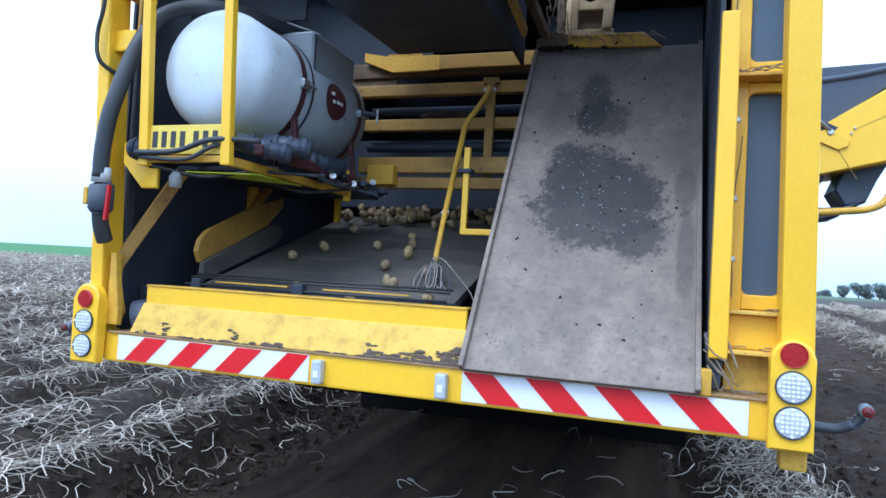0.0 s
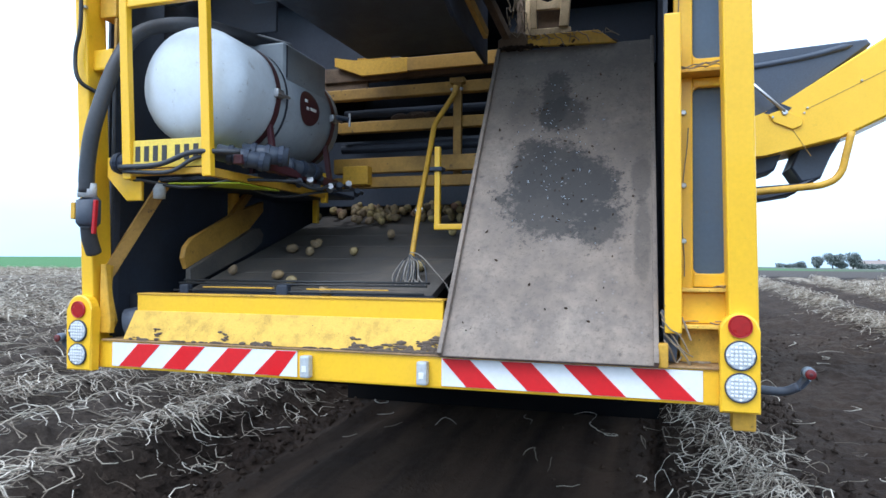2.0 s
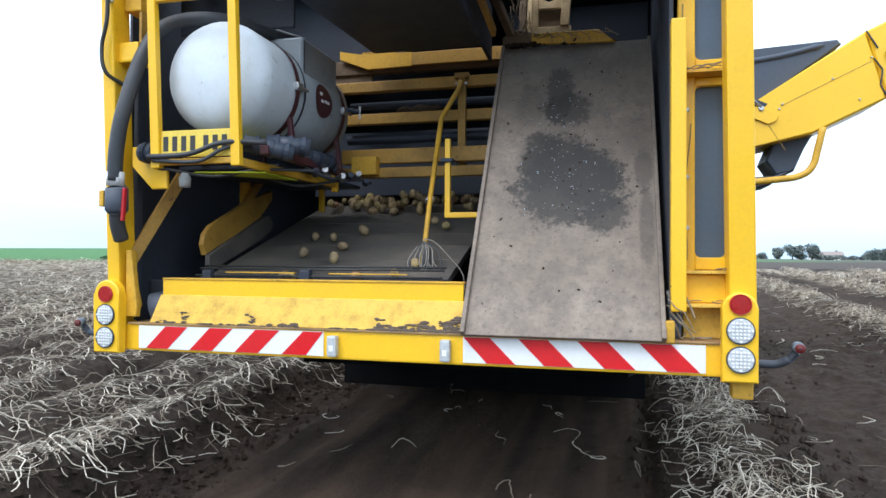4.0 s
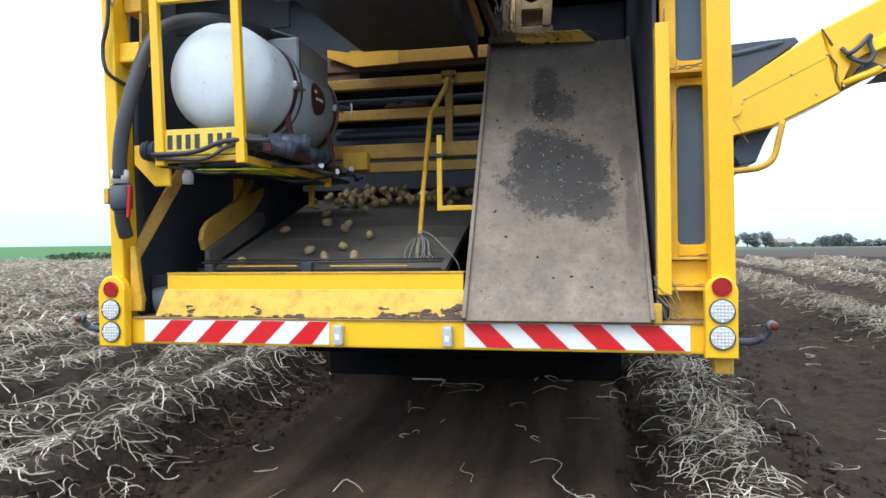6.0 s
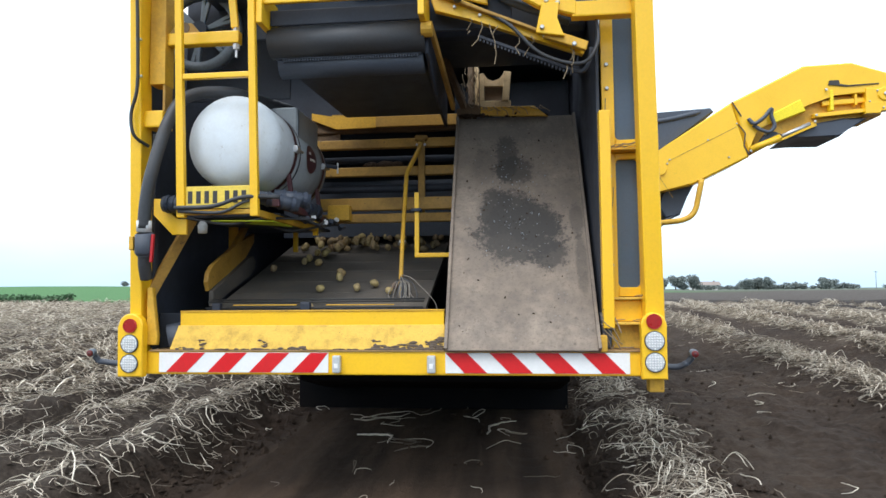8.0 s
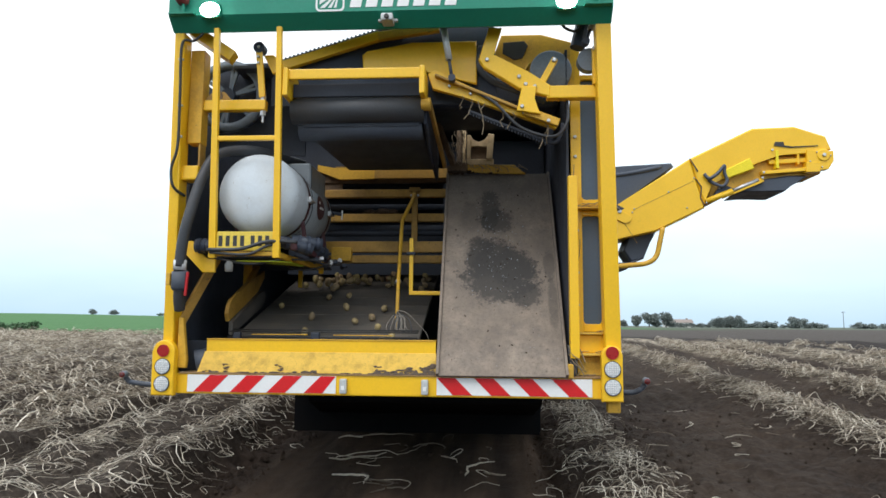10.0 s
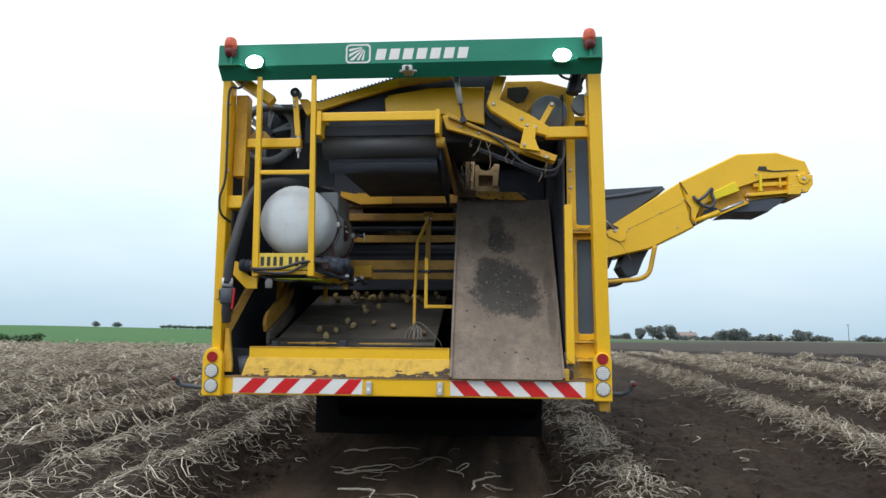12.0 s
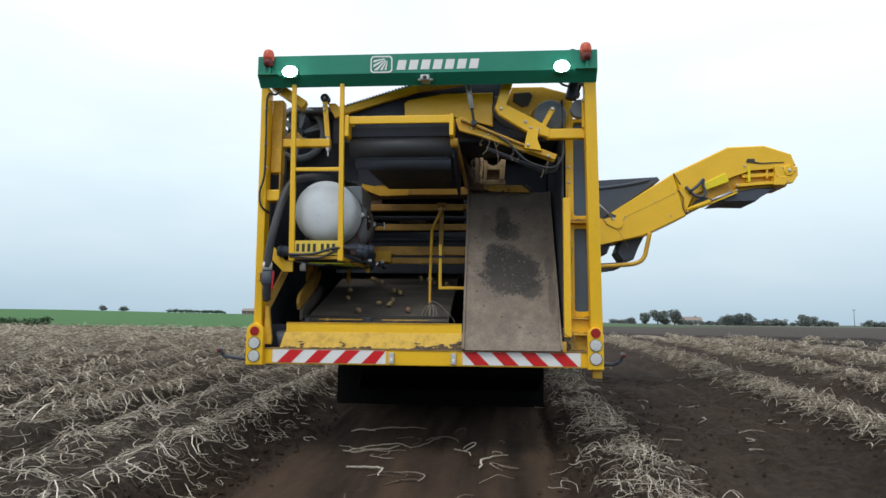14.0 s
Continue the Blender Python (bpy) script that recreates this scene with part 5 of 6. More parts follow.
    for k in range(26):
        x, z = rng.uniform(0.40, 0.56), rng.uniform(2.98, 3.36)
        y = 1.36 - rng.uniform(0, 0.06)
        pts = [(x, y, z)]
        for j in range(4):
            pts.append((pts[-1][0] + rng.uniform(-0.02, 0.02), y + rng.uniform(-0.02, 0.02), pts[-1][2] - rng.uniform(0.01, 0.05)))
        tube(pts, rng.uniform(0.002, 0.005), 5, bm=bm)
    for k in range(16):
        x = rng.uniform(0.40, 1.08)
        z = 2.955 if x > 0.56 else 2.98
        pts = [(x + 0.02 * j + rng.uniform(-0.02, 0.02), 1.19, z - 0.03 * j * rng.random()) for j in range(4)]
        tube(pts, 0.0028, 5, bm=bm)
    tagged(part("caught_haulm", bm, STRAWY, HV, "grey dry roots and stems caught on the frame"), kind="stuff")
    bm = bmesh.new()
    for k in range(40):
        x = rng.uniform(0.37, 0.62) if k < 26 else rng.uniform(0.6, 1.1)
        r = rng.uniform(0.008, 0.022)
        bmesh.ops.create_icosphere(bm, subdivisions=1, radius=r, matrix=Matrix.Translation((x, 1.205 + rng.uniform(0, 0.03), 2.875 + rng.uniform(0, 0.02))) @ Matrix.Diagonal((rng.uniform(0.8, 1.8), 1, rng.uniform(0.5, 1.2), 1)))
    tagged(part("caked_soil", bm, SOIL, HV, "soil caked along the head of the chute"), kind="stuff")


build_interior()


def build_top_works():
    # discharge belt between its cheeks
    part("belt_hood", box(-0.81, 0.265, -0.17, -0.14, 3.305, 3.385, 0.008), YELLOW, HV, "yellow angle bar over the cleaning belt")
    for x in (-0.815, 0.235):
        part("hood_cheek", box(x, x + 0.042, -0.20, 0.10, 3.17, 3.39, 0.008), YELLOW, HV)
    part("cover_strip", box(-0.77, 0.235, -0.06, -0.04, 3.20, 3.305), SHADED_DARK, HV, "dark strip above the belt")
    upper = part("cleaning_belt", tube([(-0.79, 0.03, 3.115), (0.255, 0.03, 3.115)], 0.105, 28), HOSE, HV, "wide dusty black rubber cleaning belt", True)
    part("belt_run", hexa(bmesh.new(), [(-0.77, 0.02, 3.0), (0.235, 0.02, 3.0), (0.235, 1.3, 2.929), (-0.60, 1.3, 2.929), (-0.77, 0.02, 3.215), (0.235, 0.02, 3.215), (0.235, 1.3, 3.25), (-0.60, 1.3, 3.25)], 0.02), RUBBER, upper)
    part("lower_roller", tube([(-0.75, 0.12, 2.985), (0.235, 0.12, 2.985)], 0.085, 24), RUBBER, upper, "", True)
    for k in range(50):
        x = -0.71 + 0.0185 * k
        part("belt_tooth", box(x, x + 0.010, 0.022, 0.05, 2.985, 3.005, 0), RUBBER, upper)
    part("belt_cheek", prism([(-0.02, 3.20), (0.02, 3.0), (0.5, 2.86), (1.3, 2.82), (1.3, 3.2)], 0.25, 0.275, "x"), BLACK, HV)
    part("cheek_rail", beam((0.295, 0.0, 3.16), (0.36, 0.9, 2.88), 0.03, 0.06), GRIMY, HV)
    part("bearing", tube([(0.24, -0.05, 3.13), (0.31, -0.05, 3.13)], 0.05, 14), OLD_YELLOW, HV)
    part("roof_drum", box(-0.75, 1.35, 0.45, 1.15, 3.26, 3.56, 0.06), BLACK, HV)
    # upper left: spoked wheel, arm with tension rod, brace
    cx, cy, cz, r = -1.435, 0.33, 3.352, 0.305
    bm = bmesh.new()
    n = 36
    loops = []
    for rr, yy in ((r, -0.03), (r, 0.03), (r - 0.065, 0.03), (r - 0.065, -0.03)):
        loops.append([bm.verts.new((cx + rr * math.cos(2 * math.pi * i / n), cy + yy, cz + rr * math.sin(2 * math.pi * i / n))) for i in range(n)])
    for p, q in zip(loops, loops[1:] + loops[:1]):
        for i in range(n):
            bm.faces.new((p[i], p[(i + 1) % n], q[(i + 1) % n], q[i]))
    wheel = part("spoked_wheel", bm, WHEELGREY, HV, "large grey spoked belt wheel", True)
    for k in range(6):
        a = math.radians(20 + 60 * k)
        for da in (-0.09, 0.09):
            part("spoke", beam((cx + 0.05 * math.cos(a), cy, cz + 0.05 * math.sin(a)), (cx + (r - 0.03) * math.cos(a + da), cy, cz + (r - 0.03) * math.sin(a + da)), 0.03, 0.028, up=(0, 1, 0)), WHEELGREY, wheel)
    part("hub", tube([(cx, cy - 0.05, cz), (cx, cy + 0.05, cz)], 0.06, 16), BLACK, wheel)
    part("wheel_backing", box(-1.60, -0.80, 0.44, 0.46, 2.86, 3.69), SHADED_DARK, HV)
    arm = part("tension_arm", box(-1.50, -1.00, -0.03, 0.04, 3.115, 3.20, 0.01), YELLOW, HV)
    part("pillow_block", tube([(-1.39, -0.02, 3.235), (-1.39, 0.06, 3.235)], 0.04, 16), RUSTY, arm)
    part("pillow_foot", prism([(-1.50, 3.20), (-1.28, 3.20), (-1.34, 3.27), (-1.44, 3.27)], -0.015, 0.03), GRIMY, arm)
    part("tension_rod", tube([(-1.025, 0.0, 3.02), (-1.025, 0.0, 3.24)], 0.010, 8), STEEL, arm)
    part("rod_nut", tube([(-1.025, 0.0, 3.20), (-1.025, 0.0, 3.235)], 0.024, 6), STEEL, arm)
    part("rod_nut", tube([(-1.025, 0.0, 3.075), (-1.025, 0.0, 3.112)], 0.024, 6), STEEL, arm)
    part("pulley_arm", beam((-1.075, -0.01, 3.63), (-1.03, -0.01, 3.22), 0.03, 0.05), YELLOW, HV)
    part("pulley", tube([(-1.07, -0.03, 3.63), (-1.07, 0.05, 3.63)], 0.045, 16), BLACK, HV)
    for z in (3.63, 3.55, 3.50):
        bolt(-1.07, -0.025, z, HV, 0.012)
    part("top_brace", beam((-1.60, -0.05, 3.76), (-1.28, 0.0, 3.55), 0.12, 0.09), YELLOW, HV)
    part("top_belt", box(-1.36, -0.95, 0.20, 0.50, 3.545, 3.575), RUBBER, HV, "black belt running over the wheel")
    rail = part("slope_rail", beam((-1.0, 0.10, 3.49), (-0.12, 0.10, 3.755), 0.05, 0.075), YELLOW, HV)
    part("slope_rail_end", beam((-0.14, 0.10, 3.748), (0.36, 0.10, 3.815), 0.05, 0.07), OLD_YELLOW, HV)
    part("slope_gusset", prism([(-1.06, 3.60), (-0.98, 3.60), (-0.86, 3.50), (-0.98, 3.44)], 0.06, 0.09), YELLOW, HV)
    part("slope_belt", beam((-0.98, 0.30, 3.545), (0.05, 0.30, 3.86), 0.40, 0.025), RUBBER, HV, "black cleated belt")
    for k in range(30):
        u = k / 29
        part("belt_cleat", box(-0.97 + 0.98 * u, -0.955 + 0.98 * u, 0.11, 0.5, 3.556 + 0.30 * u, 3.578 + 0.30 * u, 0), RUBBER, rail)
    part("slope_sheet", prism([(-1.02, 3.44), (-0.98, 3.50), (-0.10, 3.745), (0.10, 3.86), (0.80, 3.88), (0.83, 3.20), (-1.02, 3.20)], 0.16, 0.18), BLACK, HV)
    # big yellow plate, sloping rail, hydraulic cylinders
    plate = part("cover_plate", prism([(-0.26, 3.60), (-0.22, 3.635), (0.15, 3.695), (0.66, 3.70), (0.665, 3.34), (0.24, 3.465), (-0.25, 3.465)], 0.10, 0.13, edge=0.008), YELLOW, HV, "curved yellow cover plate")
    part("cover_fold", box(-0.25, 0.24, 0.08, 0.13, 3.455, 3.475), YELLOW, plate)
    part("sloping_rail", prism([(0.28, 3.40), (0.34, 3.43), (0.49, 3.35), (0.66, 3.27), (1.30, 2.995), (1.27, 2.945), (0.55, 3.215), (0.32, 3.28)], 0.02, 0.07), YELLOW, HV)
    part("rail_lip", beam((0.34, -0.0, 3.38), (1.26, -0.0, 2.985), 0.05, 0.02), GRIMY, HV)
    for u in (0.12, 0.3, 0.52, 0.75, 0.94):
        bolt(0.34 + 0.92 * u, 0.018, 3.34 - 0.36 * u, HV, 0.013)
    for p, m, q in (((0.41, -0.06, 3.73), (0.452, -0.06, 3.48), (0.475, -0.06, 3.33)), ((1.565, -0.06, 3.78), (1.535, -0.06, 3.70), (1.50, -0.06, 3.60))):
        cyl = part("hydraulic_cylinder", tube([p, m], 0.026, 14), ZINC, HV, "bright hydraulic cylinder", True)
        part("piston_rod", tube([m, q], 0.013, 12), BLACK, cyl, "", True)
        part("rod_eye", tube([Vector(q) - Vector((0, 0.03, 0)), Vector(q) + Vector((0, 0.03, 0))], 0.028, 14), BLACK, cyl)
    part("dark_sleeve", tube([(1.50, 0.05, 3.80), (1.45, 0.05, 3.60)], 0.06, 12), BLACK, HV)
    # right: bent bracket, cross bar, hanging plate, housing with dark disc
    brk = part("bent_bracket", prism([(0.76, 3.74), (0.86, 3.735), (0.785, 3.51), (1.07, 3.37), (1.23, 3.265), (1.23, 3.17), (0.99, 3.24), (0.72, 3.415), (0.68, 3.48)], -0.06, 0.0, edge=0.010), YELLOW, HV, "bent yellow bracket")
    for x, z in ((0.745, 3.475), (0.99, 3.335), (1.04, 3.275), (1.11, 3.255)):
        bolt(x, -0.06, z, brk, 0.016)
    part("cross_bar", box(1.20, 1.62, -0.055, 0.03, 3.165, 3.265, 0.010), YELLOW, HV)
    part("hanging_plate", prism([(1.01, 3.25), (1.12, 3.25), (1.10, 3.15), (1.15, 3.03), (0.97, 3.06)], -0.09, -0.062), YELLOW, HV)
    part("hanging_tip", prism([(1.05, 3.10), (1.30, 3.0), (1.28, 2.945), (1.02, 3.04)], -0.06, -0.02), OLD_YELLOW, HV)
    for x, z in ((1.01, 3.09), (1.21, 2.985)):
        bolt(x, -0.09 if x < 1.1 else -0.06, z, HV, 0.016)
    part("drive_housing", prism([(0.86, 3.79), (1.18, 3.79), (1.42, 3.72), (1.47, 3.55), (1.44, 3.28), (1.18, 3.31), (0.78, 3.56)], 0.20, 0.24, edge=0.010), OLD_YELLOW, HV, "yellow drive housing")
    part("housing_window", prism([(0.875, 3.72), (1.045, 3.73), (1.075, 3.69), (1.03, 3.585), (0.965, 3.57), (0.87, 3.63)], 0.188, 0.20), INK, HV)
    dd = part("drive_disc", disc(1.25, 0.12, 0.20, 3.455, 0.165, 36, 0.012), WHEELGREY, HV, "dark grey drive disc", True)
    part("disc_arm", beam((1.16, 0.0, 3.29), (1.27, 0.0, 3.49), 0.05, 0.06, up=(0, 1, 0)), YELLOW, HV)
    bolt(1.262, -0.03, 3.475, dd, 0.020)
    part("rib", beam((0.98, 0.17, 3.38), (1.08, 0.17, 3.54), 0.03, 0.035, up=(0, 1, 0)), OLD_YELLOW, HV)
    part("dark_belt_loop", tube(smooth_line([(0.70, 0.12, 3.66), (0.68, 0.12, 3.50), (0.78, 0.12, 3.38), (1.0, 0.12, 3.28), (1.2, 0.12, 3.2)]), 0.028, 8), RUBBER, HV, "", True)
    part("cable", tube(smooth_line([(1.20, 0.0, 3.84), (1.30, 0.0, 3.80), (1.36, 0.0, 3.74), (1.44, 0.0, 3.72), (1.5, 0.0, 3.80)]), 0.012, 8), HOSE, HV, "", True)
    part("cable", tube(smooth_line([(0.6, 0.02, 3.28), (0.8, -0.02, 3.15), (1.0, -0.02, 2.95), (1.25, 0.0, 2.88), (1.36, 0.0, 3.0), (1.36, 0.02, 3.2)]), 0.012, 8), HOSE, HV, "", True)
    chain = part("toothed_belt", beam((0.60, 0.06, 3.105), (1.20, 0.06, 2.855), 0.05, 0.022), SHADED_DARK, HV, "black toothed drive belt")
    for k in range(26):
        u = k / 25
        part("belt_tooth", box(0.61 + 0.58 * u, 0.622 + 0.58 * u, 0.04, 0.08, 3.070 - 0.243 * u, 3.090 - 0.243 * u, 0), SHADED_DARK, chain)
    part("belt_bend", tube(smooth_line([(1.20, 0.06, 2.855), (1.27, 0.06, 2.85), (1.31, 0.06, 2.90), (1.33, 0.06, 3.0)]), 0.014, 8), SHADED_DARK, chain, "", True)
    part("side_roller", tube([(1.53, -0.02, 3.48), (1.53, 0.06, 3.48)], 0.09, 20), WHEELGREY, HV)
    part("roller_post", box(1.545, 1.585, -0.08, -0.03, 3.265, 3.56), YELLOW, HV)
    bolt(1.56, -0.08, 3.54, HV, 0.018)
    part("black_hood", prism([(0.28, 3.40), (1.35, 3.40), (1.35, 2.95), (0.28, 2.60), (0.28, 3.0)], 1.98, 2.02), SHADED_DARK, HV)
    rng = random.Random(21)
    bm = bmesh.new()
    for k in range(8):
        u = rng.random()
        x, z = 0.5 + 0.75 * u, 3.23 - 0.27 * u
        pts = [(x, 0.0, z)]
        for j in range(4):
            pts.append((pts[-1][0] + rng.uniform(-0.04, 0.03), rng.uniform(-0.03, 0.01), pts[-1][2] - rng.uniform(0.01, 0.07)))
        tube(pts, 0.0035, 5, bm=bm)
    tagged(part("caught_haulm", bm, STRAWY, HV, "dry stems hanging from the rail"), kind="stuff")


build_top_works()


def build_elevator():
    """The unloading elevator that reaches out to the side."""
    y0, y1 = 4.45, 5.25
    low = part("elevator_base", prism([(1.55, 2.75), (2.45, 3.08), (2.60, 3.16), (3.61, 3.81), (3.80, 3.10), (3.12, 2.77), (2.44, 2.63), (1.55, 2.55)], y0, y1, edge=0.02), YELLOW, HV, "yellow lower section of the unloading elevator")
    out = part("elevator_tip", prism([(3.62, 3.815), (4.50, 4.245), (5.08, 4.265), (5.50, 4.12), (5.57, 3.93), (5.40, 3.88), (4.86, 3.87), (4.54, 3.74), (3.90, 3.46), (3.80, 3.12)], y0 + 0.01, y1 - 0.01, edge=0.02), YELLOW, HV, "yellow folding tip of the unloading elevator")
    part("tip_tray", prism([(3.86, 3.15), (4.52, 3.50), (4.97, 3.57), (5.44, 3.60), (5.52, 3.80), (5.40, 3.86), (4.86, 3.86), (4.55, 3.74), (3.92, 3.46)], y0 + 0.10, y1 - 0.10, edge=0.01), OLD_YELLOW, out, "recessed tray under the tip")
    part("bright_cover", prism([(4.07, 3.63), (4.44, 3.81), (4.50, 3.66), (4.12, 3.52)], y0 - 0.012, y0 + 0.11, edge=0.01), BRIGHT, out, "bright lemon yellow cover")
    part("tray_rail", beam((4.06, y0 + 0.05, 3.27), (4.62, y0 + 0.05, 3.50), 0.09, 0.06), YELLOW, out)
    part("tray_rail", beam((4.60, y0 + 0.05, 3.60), (5.36, y0 + 0.05, 3.66), 0.09, 0.05), YELLOW, out)
    part("tray_bar", beam((4.72, y0 + 0.06, 3.76), (5.30, y0 + 0.06, 3.79), 0.05, 0.06), YELLOW, out)
    part("tray_post", box(4.80, 4.84, y0, y0 + 0.12, 3.66, 3.92), BRIGHT, out)
    part("tray_post", box(5.10, 5.13, y0 + 0.02, y0 + 0.12, 3.72, 3.90), YELLOW, out)
    part("end_bearing", disc(5.44, y0 - 0.03, y0 + 0.1, 3.84, 0.088, 30, 0.012), YELLOW, out)
    part("bearing_plate", prism([(5.22, 3.70), (5.30, 3.62), (5.50, 3.64), (5.58, 3.76), (5.58, 3.90), (5.22, 3.92)], y0 - 0.012, y0 + 0.1), YELLOW, out)
    for q in (0.5, 1.9, 3.4, 4.8):
        bolt(5.40 + 0.15 * math.cos(q), y0 - 0.012, 3.78 + 0.11 * math.sin(q), out, 0.012)
    part("bearing_bolt", disc(5.44, y0 - 0.05, y0, 3.84, 0.025, 14), STEEL, out)
    part("end_plate", prism([(5.20, 3.60), (5.38, 3.60), (5.40, 3.74), (5.20, 3.74)], y0 - 0.02, y0 + 0.1), YELLOW, out)
    part("tray_slot", prism([(4.78, 3.985), (4.80, 4.04), (4.91, 4.04), (4.92, 3.99), (5.02, 3.972), (5.38, 3.985), (5.38, 3.975), (5.0, 3.955), (4.90, 3.97)], y0 - 0.004, y0 + 0.02, edge=0), INK, out)
    part("piston", tube([(4.16, y0 + 0.02, 3.33), (4.55, y0 + 0.02, 3.50)], 0.028, 12), STEEL, out, "bright piston rod", True)
    part("piston_case", tube([(3.82, y0, 3.19), (4.18, y0 + 0.01, 3.34)], 0.042, 12), YELLOW, out, "", True)
    for p in ((3.82, 3.17), (4.60, 3.52), (4.62, 3.60), (4.75, 3.92), (4.0, 3.38)):
        bolt(p[0], y0 - 0.01, p[1], out, 0.018)
    part("hinge_hose", tube(smooth_line([(3.80, y0 - 0.02, 3.58), (3.86, y0 - 0.05, 3.51), (3.97, y0 - 0.06, 3.58), (4.07, y0 - 0.05, 3.69), (4.07, y0 - 0.04, 3.60), (4.10, y0 - 0.05, 3.48), (4.04, y0 - 0.05, 3.40), (3.94, y0 - 0.04, 3.43), (3.86, y0 - 0.01, 3.50)]), 0.024, 10), RUBBER, out, "black hinge hose", True)
    part("hinge_gap", prism([(3.90, 3.24), (4.22, 3.36), (4.12, 3.41), (4.02, 3.41)], y0 - 0.006, y0 + 0.09, edge=0), BLACK, out)
    for (xa, za), (xb, zb) in zip(((3.61, 3.81), (3.68, 3.52), (3.76, 3.40), (3.74, 3.24)), ((3.72, 3.62), (3.76, 3.40), (3.74, 3.24), (3.80, 3.12))):
        part("joint_strip", beam((xa, y0 - 0.004, za), (xb, y0 - 0.004, zb), 0.012, 0.02, up=(0, 1, 0)), BLACK, low)
    part("cover_seam", beam((2.80, y0 - 0.001, 3.07), (3.66, y0 - 0.001, 3.49), 0.005, 0.006), GRIMY, low)
    part("cover_seam", beam((2.69, y0 - 0.001, 2.87), (2.85, y0 - 0.001, 2.60), 0.005, 0.006), GRIMY, low)
    part("strut_notch", prism([(2.42, 3.06), (2.57, 3.155), (2.68, 3.10), (2.60, 3.02)], y0 - 0.004, y0 + 0.02, edge=0), BLACK, low)
    hinge = part("strut_bracket", prism([(2.46, 3.04), (2.60, 3.09), (2.78, 2.97), (2.76, 2.91), (2.68, 2.88), (2.51, 2.96)], y0 - 0.025, y0 - 0.006, edge=0.004), YELLOW, low, "yellow bracket of the gas strut")
    bolt(2.61, y0 - 0.025, 3.05, hinge, 0.030)
    bolt(2.50, y0 - 0.025, 3.01, hinge, 0.012)
    for x, z in ((2.82, 3.09), (3.3, 3.33), (3.66, 3.53), (3.55, 3.10), (2.79, 3.04)):
        bolt(x, y0 - 0.002, z, low, 0.012)
    part("under_belt", prism([(4.30, 3.33), (4.50, 3.35), (4.92, 3.34), (5.02, 3.42), (5.26, 3.56), (4.97, 3.57), (4.52, 3.50)], y0 + 0.06, y1 - 0.06, edge=0.02), RUBBER, out, "sagging black belt")
    part("belt_hood", prism([(1.6, 3.68), (2.46, 3.72), (3.38, 3.775), (3.42, 3.72), (2.72, 3.24), (2.60, 3.14), (2.0, 2.9), (1.6, 2.9)], y0 + 0.10, y1 - 0.10, edge=0.02), RUBBER, low, "black rubber hood")
    part("hood_fold", tube(smooth_line([(1.66, y0 + 0.10, 3.50), (2.2, y0 + 0.105, 3.56), (2.8, y0 + 0.105, 3.63), (3.25, y0 + 0.10, 3.72)]), [0.02] + [0.034] * 17 + [0.012], 8), RUBBER, low, "", True)
    part("hood_strut", tube([(2.24, y0 - 0.03, 3.44), (2.61, y0 - 0.03, 3.06)], 0.018, 10), STEEL, low, "bright gas strut", True)
    part("lower_flap", prism([(2.78, 2.72), (3.17, 2.80), (3.06, 2.60), (2.98, 2.40), (2.80, 2.36), (2.70, 2.52)], y0 + 0.2, y1 - 0.1, edge=0.02), RUBBER, low, "black rubber flap")
    part("lower_flap", prism([(1.6, 2.66), (2.62, 2.68), (2.55, 2.50), (2.35, 2.44), (1.6, 2.4)], y0 + 0.2, y1 - 0.1, edge=0.02), RUBBER, low, "black rubber flap")
    part("flap_edge", prism([(1.6, 2.28), (2.70, 2.32), (2.92, 2.40), (2.72, 2.24), (2.45, 2.20), (1.6, 2.13)], y0 + 0.1, y1 - 0.2, edge=0.02), RUBBER, low)
    part("guard_rail", tube(smooth_line([(3.20, y0 - 0.04, 2.82), (3.15, y0 - 0.04, 2.60), (3.10, y0 - 0.04, 2.42), (2.98, y0 - 0.04, 2.32), (2.70, y0 - 0.04, 2.28), (1.65, y0 - 0.04, 2.20)], 4), 0.036, 12), OLD_YELLOW, low, "bent yellow guard rail", True)


build_elevator()


